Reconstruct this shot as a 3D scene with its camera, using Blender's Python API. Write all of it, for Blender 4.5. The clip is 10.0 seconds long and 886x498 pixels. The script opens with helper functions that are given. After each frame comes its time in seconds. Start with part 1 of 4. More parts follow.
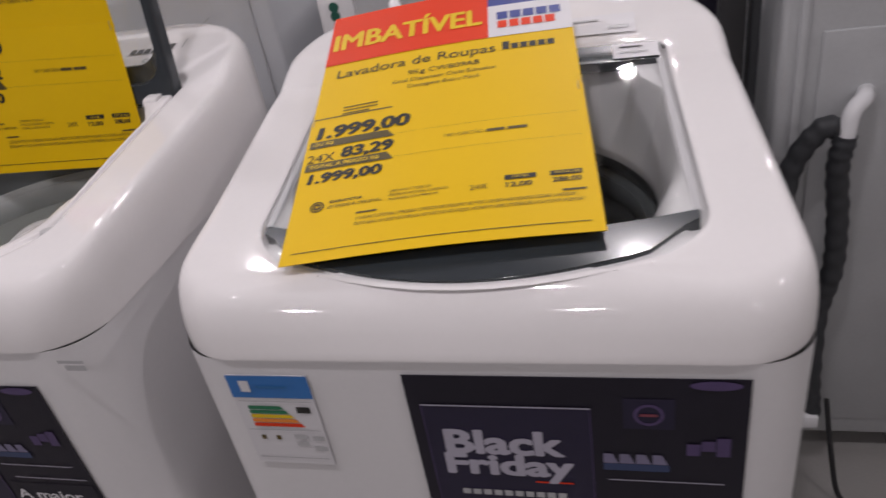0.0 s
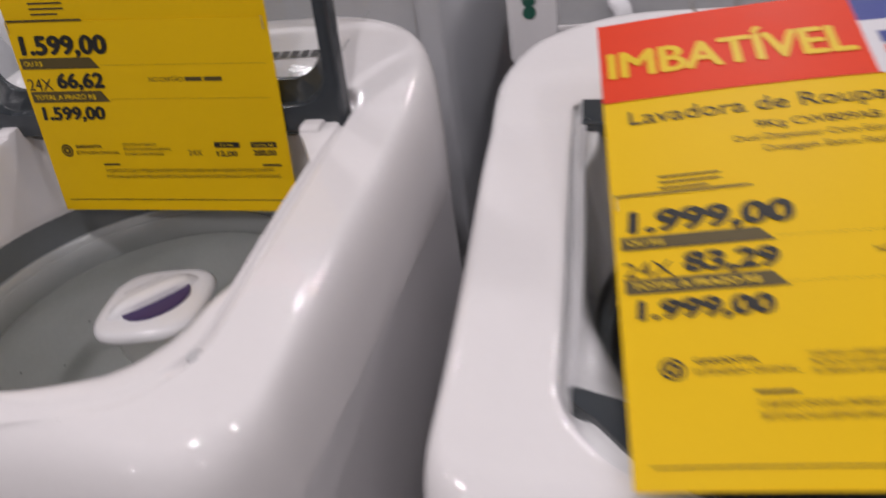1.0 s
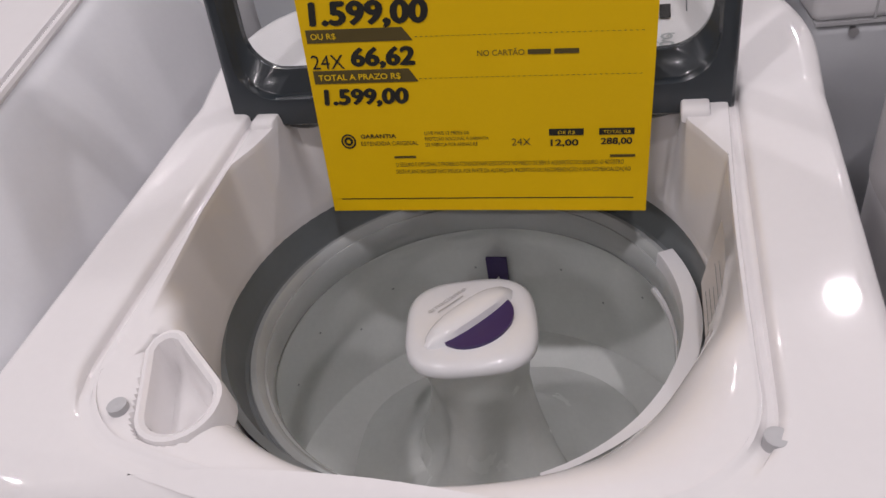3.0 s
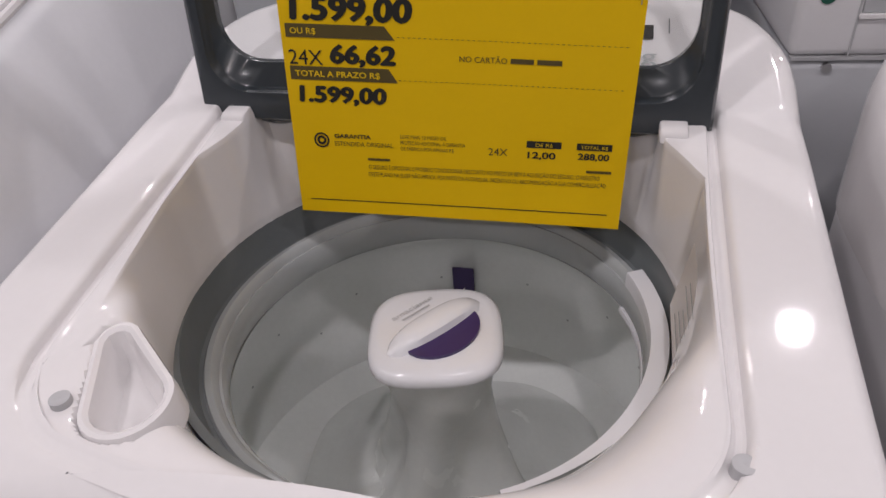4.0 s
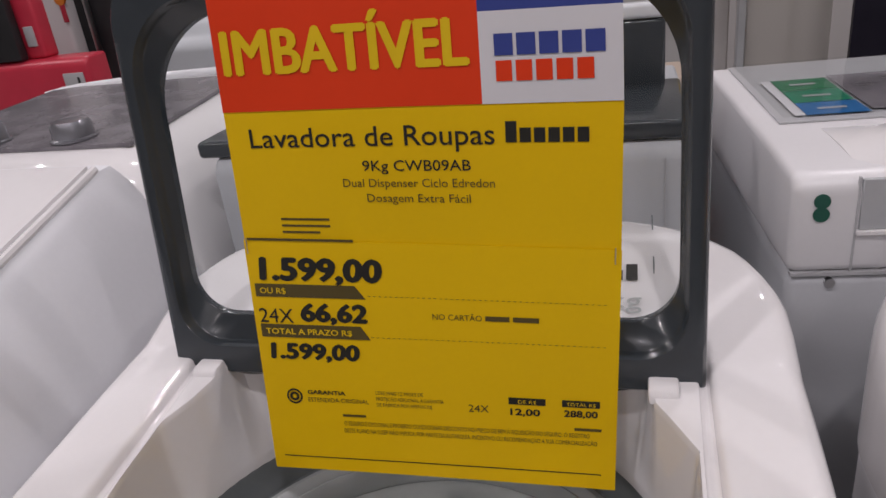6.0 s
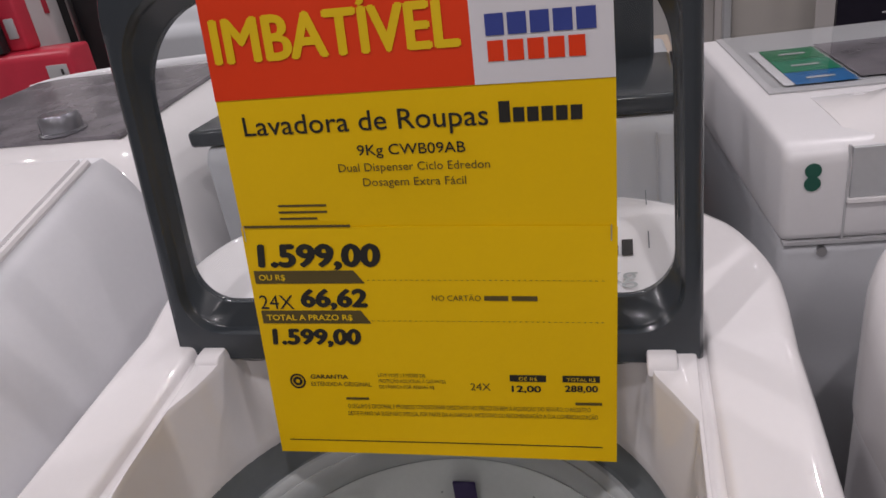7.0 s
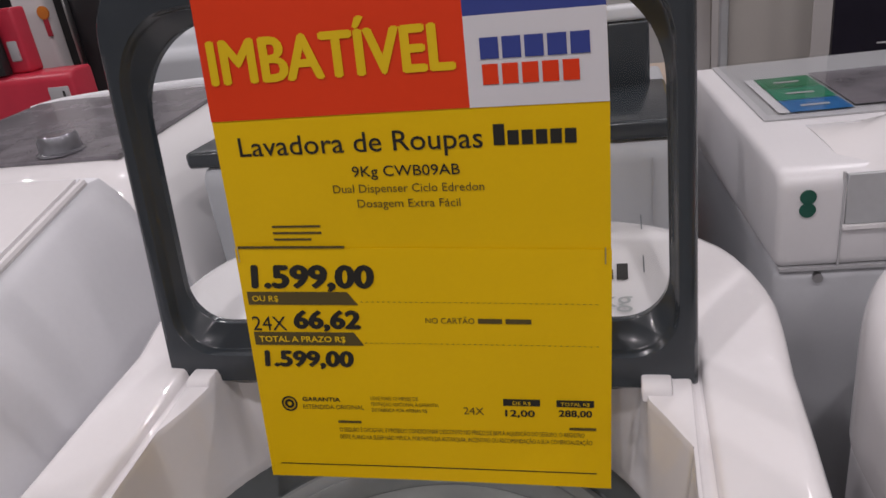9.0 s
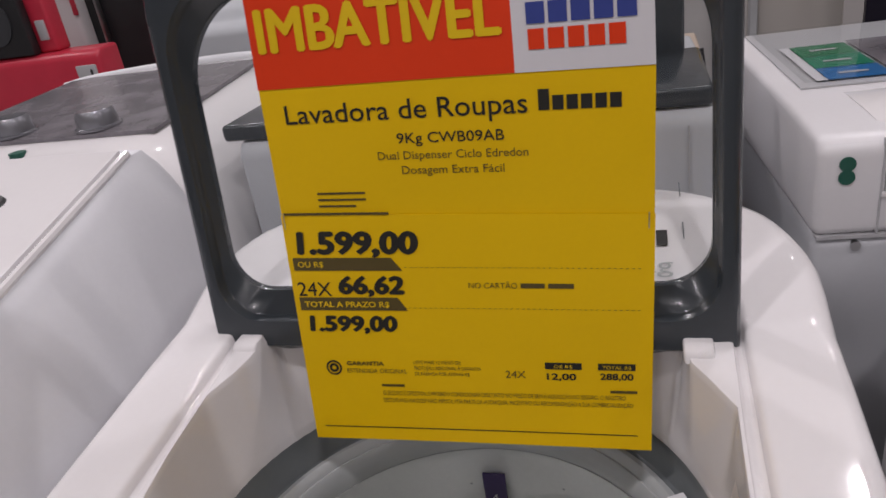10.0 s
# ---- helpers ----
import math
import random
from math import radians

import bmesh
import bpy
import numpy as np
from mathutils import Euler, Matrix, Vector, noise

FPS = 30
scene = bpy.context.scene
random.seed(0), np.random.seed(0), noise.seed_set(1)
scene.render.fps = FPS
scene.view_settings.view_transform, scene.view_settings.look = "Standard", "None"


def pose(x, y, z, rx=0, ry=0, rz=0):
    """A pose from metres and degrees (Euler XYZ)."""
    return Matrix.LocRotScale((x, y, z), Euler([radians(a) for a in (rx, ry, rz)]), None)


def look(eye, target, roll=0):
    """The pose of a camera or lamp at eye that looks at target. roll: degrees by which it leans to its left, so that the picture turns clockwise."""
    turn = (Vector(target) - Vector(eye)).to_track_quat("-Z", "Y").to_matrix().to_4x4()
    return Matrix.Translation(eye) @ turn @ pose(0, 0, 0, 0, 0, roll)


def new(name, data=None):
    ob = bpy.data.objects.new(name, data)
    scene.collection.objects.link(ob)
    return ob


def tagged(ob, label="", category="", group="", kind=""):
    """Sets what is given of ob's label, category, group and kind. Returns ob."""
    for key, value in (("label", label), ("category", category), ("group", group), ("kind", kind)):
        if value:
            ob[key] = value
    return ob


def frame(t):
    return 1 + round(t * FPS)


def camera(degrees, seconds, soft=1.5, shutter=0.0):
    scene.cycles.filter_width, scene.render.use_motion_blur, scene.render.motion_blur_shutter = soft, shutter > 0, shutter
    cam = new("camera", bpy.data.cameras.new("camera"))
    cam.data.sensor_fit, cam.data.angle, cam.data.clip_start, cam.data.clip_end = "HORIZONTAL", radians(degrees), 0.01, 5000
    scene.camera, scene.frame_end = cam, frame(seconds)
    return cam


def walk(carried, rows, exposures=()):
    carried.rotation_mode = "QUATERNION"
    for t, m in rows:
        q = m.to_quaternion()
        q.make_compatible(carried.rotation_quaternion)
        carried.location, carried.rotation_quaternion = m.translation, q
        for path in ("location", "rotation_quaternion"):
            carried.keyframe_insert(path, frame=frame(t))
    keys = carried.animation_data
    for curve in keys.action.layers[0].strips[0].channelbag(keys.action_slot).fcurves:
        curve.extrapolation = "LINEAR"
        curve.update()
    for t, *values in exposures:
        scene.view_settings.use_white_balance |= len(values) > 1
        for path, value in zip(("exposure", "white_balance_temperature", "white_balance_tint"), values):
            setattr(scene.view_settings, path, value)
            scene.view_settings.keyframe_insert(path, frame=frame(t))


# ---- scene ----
cam = camera(63.5, 10.0, 1.5, 0.4)
PATH = [
    (0, (0.129, 0.412, 1.272), (-0.358, 2.049, 0.231), -10.5),
    (0.5, (0.012, 0.479, 1.256), (-0.528, 2.087, 0.195), -9.6),
    (1, (-0.167, 0.659, 1.258), (-0.726, 2.246, 0.177), -9.2),
    (1.5, (-0.351, 0.71, 1.278), (-0.904, 2.388, 0.341), -9.9),
    (2, (-0.484, 0.687, 1.297), (-0.897, 2.399, 0.349), -7.8),
    (2.5, (-0.516, 0.693, 1.277), (-1.061, 2.256, 0.155), -9.8),
    (2.7, (-0.52, 0.703, 1.275), (-1.074, 2.216, 0.09), -11.6),
    (4, (-0.535, 0.714, 1.264), (-0.971, 2.275, 0.092), -4.9),
    (4.5, (-0.525, 0.741, 1.279), (-1.01, 2.335, 0.173), -6.5),
    (5, (-0.508, 0.784, 1.318), (-1.049, 2.525, 0.495), -7.7),
    (5.5, (-0.504, 0.795, 1.315), (-1.043, 2.554, 0.53), -6.5),
    (6.8, (-0.508, 0.789, 1.319), (-1.011, 2.533, 0.48), -8.7),
    (7, (-0.508, 0.789, 1.319), (-1.015, 2.528, 0.47), -8.9),
    (7.5, (-0.505, 0.787, 1.314), (-1.041, 2.502, 0.435), -10.0),
    (8, (-0.503, 0.791, 1.315), (-1.013, 2.541, 0.492), -9.6),
    (8.5, (-0.502, 0.786, 1.32), (-1.037, 2.559, 0.565), -8.8),
    (9, (-0.505, 0.79, 1.316), (-1.006, 2.559, 0.53), -8.2),
    (9.5, (-0.512, 0.789, 1.314), (-1.032, 2.538, 0.494), -9.1),
    (10, (-0.521, 0.775, 1.313), (-1.076, 2.506, 0.479), -9.2),
]
walk(cam, [(t, look(eye, target, roll)) for t, eye, target, roll in PATH])

# ---- world and light ----
world = bpy.data.worlds.new("store_world")
scene.world = world
world.use_nodes = True
world.node_tree.nodes["Background"].inputs[0].default_value = (0.75, 0.8, 0.9, 1)
world.node_tree.nodes["Background"].inputs[1].default_value = 0.05
LAMP_WATTS = 10.3
CEILING_Z = 3.1
ROW_POWER = {-1.6: 0.9, 0.4: 1.1, 2.45: 1.1, 4.3: 1.1}
LAMP_SPOTS = [(x, y) for y, xs in ((-1.6, (-3.0, -1.45, -0.2, 1.7)), (0.4, (-3.0, -1.45, -0.2, 1.7)), (2.45, (-3.75, -1.6, 0.19, 2.0)), (4.3, (-3.4, -1.6, 0.19, 2.0))) for x in xs]


# ---- materials ----
def material(name, color, rough=0.4, metal=0.0, vary=0.06, scale=14.0, fine=160.0, bump=0.02, coat=0.0, transmission=0.0, alpha=1.0, spec=0.5):
    m = bpy.data.materials.new(name)
    m.use_nodes = True
    nt = m.node_tree
    b = nt.nodes["Principled BSDF"]
    tc = nt.nodes.new("ShaderNodeTexCoord")
    big = nt.nodes.new("ShaderNodeTexNoise")
    big.inputs["Scale"].default_value, big.inputs["Detail"].default_value = scale, 4
    small = nt.nodes.new("ShaderNodeTexNoise")
    small.inputs["Scale"].default_value, small.inputs["Detail"].default_value = fine, 3
    for n in (big, small):
        nt.links.new(tc.outputs["Object"], n.inputs["Vector"])
    mix = nt.nodes.new("ShaderNodeMix")
    mix.data_type = "RGBA"
    mix.inputs[6].default_value = (*[c * (1 - vary) for c in color], 1)
    mix.inputs[7].default_value = (*[min(1, c * (1 + vary * 0.6)) for c in color], 1)
    add = nt.nodes.new("ShaderNodeMath")
    add.operation = "MULTIPLY_ADD"
    add.inputs[1].default_value = 0.35
    nt.links.new(small.outputs["Fac"], add.inputs[0])
    nt.links.new(big.outputs["Fac"], add.inputs[2])
    ramp = nt.nodes.new("ShaderNodeMapRange")
    ramp.inputs[1].default_value, ramp.inputs[2].default_value = 0.4, 0.95
    nt.links.new(add.outputs[0], ramp.inputs[0])
    nt.links.new(ramp.outputs[0], mix.inputs[0])
    nt.links.new(mix.outputs[2], b.inputs["Base Color"])
    rr = nt.nodes.new("ShaderNodeMapRange")
    rr.inputs[3].default_value, rr.inputs[4].default_value = max(0.02, rough * 0.8), min(1, rough * 1.25)
    nt.links.new(big.outputs["Fac"], rr.inputs[0])
    nt.links.new(rr.outputs[0], b.inputs["Roughness"])
    if bump:
        bn = nt.nodes.new("ShaderNodeBump")
        bn.inputs["Strength"].default_value, bn.inputs["Distance"].default_value = bump, 0.002
        nt.links.new(small.outputs["Fac"], bn.inputs["Height"])
        nt.links.new(bn.outputs[0], b.inputs["Normal"])
    b.inputs["Metallic"].default_value = metal
    b.inputs["Coat Weight"].default_value = coat
    b.inputs["Coat Roughness"].default_value = 0.08
    b.inputs["Transmission Weight"].default_value = transmission
    b.inputs["Specular IOR Level"].default_value = spec
    b.inputs["Alpha"].default_value = alpha
    return m


M = dict(
    enamel=material("white_enamel_plastic", (0.77, 0.75, 0.75), 0.05, vary=0.03, scale=5, bump=0.006, spec=0.42),
    sheet=material("white_painted_sheet", (0.72, 0.71, 0.72), 0.35, vary=0.04, scale=4, bump=0.015),
    funnel=material("satin_white_plastic", (0.74, 0.70, 0.68), 0.3, vary=0.04, scale=7, bump=0.01),
    # grey back sheet, taken darker to stand for shade low in the back row
    greyside=material("grey_sheet_with_shade", (0.49, 0.5, 0.52), 0.45, vary=0.05, scale=3, bump=0.02),
    silver=material("silver_grey_plastic", (0.66, 0.665, 0.69), 0.35, vary=0.05, scale=4, bump=0.01),
    zinc=material("galvanised_back_sheet", (0.5, 0.51, 0.52), 0.5, metal=0.35, vary=0.1, scale=9, bump=0.03),
    lidgrey=material("dark_grey_lid_plastic", (0.03, 0.037, 0.043), 0.24, vary=0.06, scale=20, coat=0.3),
    basket=material("grey_basket_plastic", (0.8, 0.82, 0.8), 0.3, vary=0.08, scale=8, coat=0.2),
    balance=material("grey_balance_ring", (0.45, 0.47, 0.465), 0.22, vary=0.06, scale=8, coat=0.3),
    # own colour of the tub ring; also stands for shade in the closed basket
    ring=material("dark_grey_ring_and_shaded_tub", (0.15, 0.165, 0.17), 0.35, vary=0.1, scale=10),
    agitator=material("translucent_grey_agitator", (0.72, 0.74, 0.72), 0.25, vary=0.08, scale=18),
    cap=material("glossy_white_cap", (0.8, 0.8, 0.82), 0.2, vary=0.02, coat=0.4),
    purple=material("purple_plastic", (0.045, 0.025, 0.11), 0.35, vary=0.1),
    yellow=material("yellow_price_paper", (0.76, 0.48, 0.0), 0.48, vary=0.04, scale=6, fine=300, bump=0.03, spec=0.25),
    red=material("red_print", (0.72, 0.045, 0.008), 0.48, vary=0.04, spec=0.25),
    print_yellow=material("yellow_print", (0.75, 0.5, 0.0), 0.45),
    white_paper=material("white_print", (0.66, 0.65, 0.67), 0.45, vary=0.02),
    blue=material("navy_blue_print", (0.03, 0.05, 0.25), 0.45),
    ink=material("black_ink", (0.012, 0.011, 0.008), 0.5),
    thin_ink=material("brown_black_ink", (0.09, 0.062, 0.008), 0.5),
    olive=material("brown_ink_bar", (0.085, 0.06, 0.012), 0.5),
    steel=material("zinc_plated_steel", (0.6, 0.6, 0.6), 0.3, metal=1.0),
    black=material("black_plastic", (0.02, 0.02, 0.022), 0.4, vary=0.15),
    rubber=material("black_rubber_hose", (0.035, 0.037, 0.042), 0.55, vary=0.2),
    poster=material("black_poster_print", (0.011, 0.009, 0.018), 0.4, vary=0.2, spec=0.3),
    panel_purple=material("violet_poster_print", (0.02, 0.016, 0.04), 0.4, vary=0.2, spec=0.3),
    panel_edge=material("dim_violet_print", (0.09, 0.06, 0.15), 0.4, vary=0.2, spec=0.3),
    dim_print=material("dim_lilac_print", (0.2, 0.18, 0.28), 0.4, vary=0.15),
    dim_blue=material("dim_blue_print", (0.03, 0.05, 0.13), 0.4, vary=0.15),
    dim_rose=material("dim_rose_print", (0.2, 0.04, 0.06), 0.4, vary=0.15),
    silver_ink=material("silver_print", (0.42, 0.4, 0.48), 0.35, vary=0.08),
    energy_blue=material("energy_label_blue", (0.03, 0.16, 0.45), 0.4),
    green=material("green_print", (0.015, 0.17, 0.075), 0.4),
    dotgreen=material("dark_green_sticker", (0.01, 0.09, 0.06), 0.4),
    teal=material("teal_print", (0.012, 0.2, 0.11), 0.4),
    sky=material("light_blue_print", (0.02, 0.14, 0.36), 0.4),
    orange=material("orange_print", (0.8, 0.25, 0.03), 0.4),
    pale=material("pale_grey_print", (0.45, 0.45, 0.46), 0.4),
    redplastic=material("red_painted_display", (0.55, 0.03, 0.06), 0.35, vary=0.08),
    wall=material("grey_painted_wall", (0.5, 0.48, 0.47), 0.7, vary=0.06, scale=3, bump=0.05),
    column=material("pale_column_paint", (0.55, 0.52, 0.48), 0.6, vary=0.05, scale=3, bump=0.04),
    tile=material("grey_floor_tile", (0.3, 0.29, 0.28), 0.3, vary=0.12, scale=3, bump=0.02),
    grout=material("dark_grout", (0.12, 0.12, 0.12), 0.8),
    ceiling=material("white_ceiling_paint", (0.7, 0.7, 0.7), 0.8, vary=0.04, bump=0.05),
    card=material("beige_cardboard", (0.5, 0.4, 0.32), 0.7, vary=0.08),
    knob=material("dark_chrome_knob", (0.25, 0.25, 0.27), 0.22, metal=0.6),
    glasspanel=material("dark_printed_glass", (0.2, 0.185, 0.2), 0.22, vary=0.45, scale=16, coat=0.15),
)


def glass_material(name, tint, see, rough=0.03):
    """Thin glass: mostly clear, with a clear gloss on it."""
    m = bpy.data.materials.new(name)
    m.use_nodes = True
    nt = m.node_tree
    nt.nodes.remove(nt.nodes["Principled BSDF"])
    out = nt.nodes["Material Output"]
    t = nt.nodes.new("ShaderNodeBsdfTransparent")
    t.inputs[0].default_value = (*tint, 1)
    g = nt.nodes.new("ShaderNodeBsdfGlossy")
    g.inputs["Roughness"].default_value = rough
    f = nt.nodes.new("ShaderNodeFresnel")
    f.inputs[0].default_value = see
    mx = nt.nodes.new("ShaderNodeMixShader")
    nt.links.new(f.outputs[0], mx.inputs[0])
    nt.links.new(t.outputs[0], mx.inputs[1])
    nt.links.new(g.outputs[0], mx.inputs[2])
    nt.links.new(mx.outputs[0], out.inputs[0])
    return m


M["glass"] = glass_material("clear_lid_glass", (0.9, 0.92, 0.92), 1.45)
M["thin_glass"] = glass_material("low_gloss_lid_glass", (0.93, 0.94, 0.94), 1.16)


def glow_material(name, color, strength):
    m = bpy.data.materials.new(name)
    m.use_nodes = True
    b = m.node_tree.nodes["Principled BSDF"]
    b.inputs["Emission Color"].default_value = (*color, 1)
    b.inputs["Emission Strength"].default_value = strength
    return m


M["led"] = glow_material("lit_led_diffuser", (1.0, 0.93, 0.94), 9.0)

# ---- helpers for building; all places are in world metres, a thing's Empty stands at its base ----
base_of = {}


def thing(name, x, y, z, label, category, group="", kind=""):
    ob = new(name)
    ob.location = (x, y, z)
    base_of[ob.name] = Vector((x, y, z))
    return tagged(ob, label, category, group, kind)


def part(name, shape, mat, parent=None, label="", smooth=True):
    """Links verts and faces, or a bmesh, in world metres, as one mesh under a thing or a part."""
    me = bpy.data.meshes.new(name)
    if isinstance(shape, bmesh.types.BMesh):
        bmesh.ops.recalc_face_normals(shape, faces=shape.faces)
        shape.to_mesh(me)
        shape.free()
    else:
        me.from_pydata([tuple(v) for v in shape[0]], [], shape[1])
    origin = base_of.get(parent.name, Vector()) if parent else Vector()
    if parent:
        me.transform(Matrix.Translation(-origin))
    me.materials.append(M[mat] if isinstance(mat, str) else mat)
    if smooth:
        me.shade_smooth()
        me.set_sharp_from_angle(angle=radians(38))
    ob = new(name, me)
    if parent:
        ob.parent = parent
        base_of[ob.name] = origin
    return tagged(ob, label) if label else ob


def turn_ob(ob, degrees):
    ob.rotation_euler = (0, 0, radians(degrees))


def box(x0, x1, y0, y1, z0, z1, r=0.0, seg=3):
    bm = bmesh.new()
    bmesh.ops.create_cube(bm, size=1)
    for v in bm.verts:
        v.co = Vector(((x0 + x1) / 2 + v.co.x * (x1 - x0), (y0 + y1) / 2 + v.co.y * (y1 - y0), (z0 + z1) / 2 + v.co.z * (z1 - z0)))
    if r:
        bmesh.ops.bevel(bm, geom=bm.edges[:], offset=r, segments=seg, profile=0.5, affect="EDGES", clamp_overlap=True)
    return bm


def loft(rings, close_first=False, close_last=False, cyclic=True):
    """Quads between rings of equally many points."""
    verts, faces = [p for ring in rings for p in ring], []
    n = len(rings[0])
    for k in range(len(rings) - 1):
        for i in range(n if cyclic else n - 1):
            j = (i + 1) % n
            faces.append((k * n + i, k * n + j, (k + 1) * n + j, (k + 1) * n + i))
    if close_first:
        faces.append(tuple(range(n))[::-1])
    if close_last:
        faces.append(tuple(range((len(rings) - 1) * n, len(rings) * n)))
    return verts, faces


def circle(cx, cy, z, r, n=64):
    return [(cx + r * math.cos(2 * math.pi * i / n), cy + r * math.sin(2 * math.pi * i / n), z) for i in range(n)]


def lathe(cx, cy, profile, n=64, first=False, last=False):
    return loft([circle(cx, cy, z, r, n) for r, z in profile], first, last)


def tube(points, r, n=12, closed_ends=True):
    pts = [Vector(p) for p in points]
    rings = []
    for k, p in enumerate(pts):
        d = (pts[min(k + 1, len(pts) - 1)] - pts[max(k - 1, 0)]).normalized()
        a = d.orthogonal() if k == 0 else (a - d * a.dot(d))
        a.normalize()
        b = d.cross(a)
        rr = r(k / (len(pts) - 1)) if callable(r) else r
        rings.append([p + rr * (a * math.cos(2 * math.pi * i / n) + b * math.sin(2 * math.pi * i / n)) for i in range(n)])
    return loft(rings, closed_ends, closed_ends)


def smooth_path(points, steps=8):
    """Catmull-Rom through the points."""
    p = [Vector(q) for q in points]
    p = [p[0] * 2 - p[1]] + p + [p[-1] * 2 - p[-2]]
    out = []
    for k in range(1, len(p) - 2):
        for s in range(steps):
            t = s / steps
            out.append(0.5 * (2 * p[k] + (p[k + 1] - p[k - 1]) * t + (2 * p[k - 1] - 5 * p[k] + 4 * p[k + 1] - p[k + 2]) * t * t + (3 * p[k] - p[k - 1] - 3 * p[k + 1] + p[k + 2]) * t ** 3))
    return out + [p[-2]]


def rounded_outline(x0, x1, y0, y1, radii, n, bulge=0.0):
    """n points, evenly spaced, round a rectangle with four corner radii (front-left, front-right, back-right, back-left); the front bulges out."""
    pts = []
    for (cx, cy, a0), r in zip(((x0, y0, 180), (x1, y0, 270), (x1, y1, 0), (x0, y1, 90)), radii):
        mx, my = cx + (r if cx == x0 else -r), cy + (r if cy == y0 else -r)
        pts += [Vector((mx + r * math.cos(radians(a0 + 90 * k / 12)), my + r * math.sin(radians(a0 + 90 * k / 12)))) for k in range(13)]
    dense = []
    for a, b in zip(pts, pts[1:] + pts[:1]):
        dense += [a.lerp(b, k / 10) for k in range(10)]
    w = (x1 - x0) / 2
    for p in dense:
        t = (p.x - (x0 + x1) / 2) / w
        p.y -= bulge * (1 - t * t) * max(0, (y1 - p.y) / (y1 - y0)) ** 1.5
    run = [0.0]
    for a, b in zip(dense, dense[1:] + dense[:1]):
        run.append(run[-1] + (b - a).length)
    out, k = [], 0
    for i in range(n):
        s = run[-1] * i / n
        while run[k + 1] < s:
            k += 1
        a, b = dense[k], dense[(k + 1) % len(dense)]
        out.append(a.lerp(b, (s - run[k]) / max(1e-9, run[k + 1] - run[k])))
    return out


def step(a, b, x):
    t = min(1, max(0, (x - a) / (b - a)))
    return t * t * (3 - 2 * t)


# ---- printed signs: flat places (u, v) in metres carried onto the bent paper ----
def sheet(carry, u0, u1, v0, v1, h=0.0, nu=12, nv=12, slant=0.0):
    verts = [carry(u0 + (u1 - u0) * i / nu + (slant * (1 - j / nv) if i == nu else 0), v0 + (v1 - v0) * j / nv, h) for j in range(nv + 1) for i in range(nu + 1)]
    faces = [(j * (nu + 1) + i, j * (nu + 1) + i + 1, (j + 1) * (nu + 1) + i + 1, (j + 1) * (nu + 1) + i) for j in range(nv) for i in range(nu)]
    return verts, faces


def thick_sheet(carry, u0, u1, v0, v1, h, t, nu=12, nv=14):
    a, fa = sheet(carry, u0, u1, v0, v1, h, nu, nv)
    b, fb = sheet(carry, u0, u1, v0, v1, h - t, nu, nv)
    n = len(a)
    rim = [i for i in range(nu + 1)] + [(j + 1) * (nu + 1) + nu for j in range(nv)] + [nv * (nu + 1) + nu - 1 - i for i in range(nu)] + [(nv - 1 - j) * (nu + 1) for j in range(nv - 1)]
    faces = fa + [tuple(i + n for i in f[::-1]) for f in fb] + [(p, rim[k - 1], rim[k - 1] + n, p + n) for k, p in enumerate(rim)]
    return a + b, faces


def words(text, carry, u0, u1, v, height, h, bold=0.0, shear=0.0, fat=0.0):
    """The outlines of built-in letters, fitted to the width u0..u1 and the cap height."""
    cu = bpy.data.curves.new("words", "FONT")
    cu.body, cu.size, cu.offset, cu.shear, cu.resolution_u = text, 1.0, bold, shear, 3
    ob = new("words", cu)
    dg = bpy.context.evaluated_depsgraph_get()
    me = bpy.data.meshes.new_from_object(ob.evaluated_get(dg))
    co = [p.co.copy() for p in me.vertices]
    faces = [tuple(p.vertices) for p in me.polygons]
    bpy.data.objects.remove(ob)
    bpy.data.curves.remove(cu)
    bpy.data.meshes.remove(me)
    a, b = min(c.x for c in co), max(c.x for c in co)
    if not fat:
        return [carry(u0 + (c.x - a) / (b - a) * (u1 - u0), v + c.y / 0.73 * height, h) for c in co], faces
    verts, all_faces = [], []
    for k, (du, dv) in enumerate(((-fat, 0), (fat, 0), (0, fat * 0.6), (0, -fat * 0.6), (0, 0))):
        n = len(verts)
        verts += [carry(u0 + fat + (c.x - a) / (b - a) * (u1 - u0 - 2 * fat) + du, v + c.y / 0.73 * height + dv, h + k * 0.00005) for c in co]
        all_faces += [tuple(i + n for i in f) for f in faces]
    return verts, all_faces


def letters(name, shape, fat, mat, parent):
    """Each letter as a part of its own, thickened by shifted copies along the paper."""
    verts, faces = [Vector(v) for v in shape[0]], shape[1]
    link = list(range(len(verts)))

    def root(i):
        while link[i] != i:
            i = link[i]
        return i

    for f in faces:
        for i in f[1:]:
            link[root(i)] = root(f[0])
    groups = {}
    for f in faces:
        groups.setdefault(root(f[0]), []).append(f)
    for gf in groups.values():
        used = sorted({i for f in gf for i in f})
        at = {i: n for n, i in enumerate(used)}
        nrm = (verts[gf[0][1]] - verts[gf[0][0]]).cross(verts[gf[0][2]] - verts[gf[0][0]]).normalized()
        right = Vector((1, 0, 0))
        up_dir = nrm.cross(right).normalized() if nrm.y < 0 or nrm.z > 0 else right.cross(nrm).normalized()
        out, of = [], []
        for s, (du, dv) in enumerate(((-1, 0), (1, 0), (0, 0.6), (0, -0.6))):
            n = len(out)
            out += [verts[i] + right * fat * du + up_dir * fat * dv + nrm * s * 0.00005 for i in used]
            of += [tuple(at[i] + n for i in f) for f in gf]
        part(name, (out, of), mat, parent)


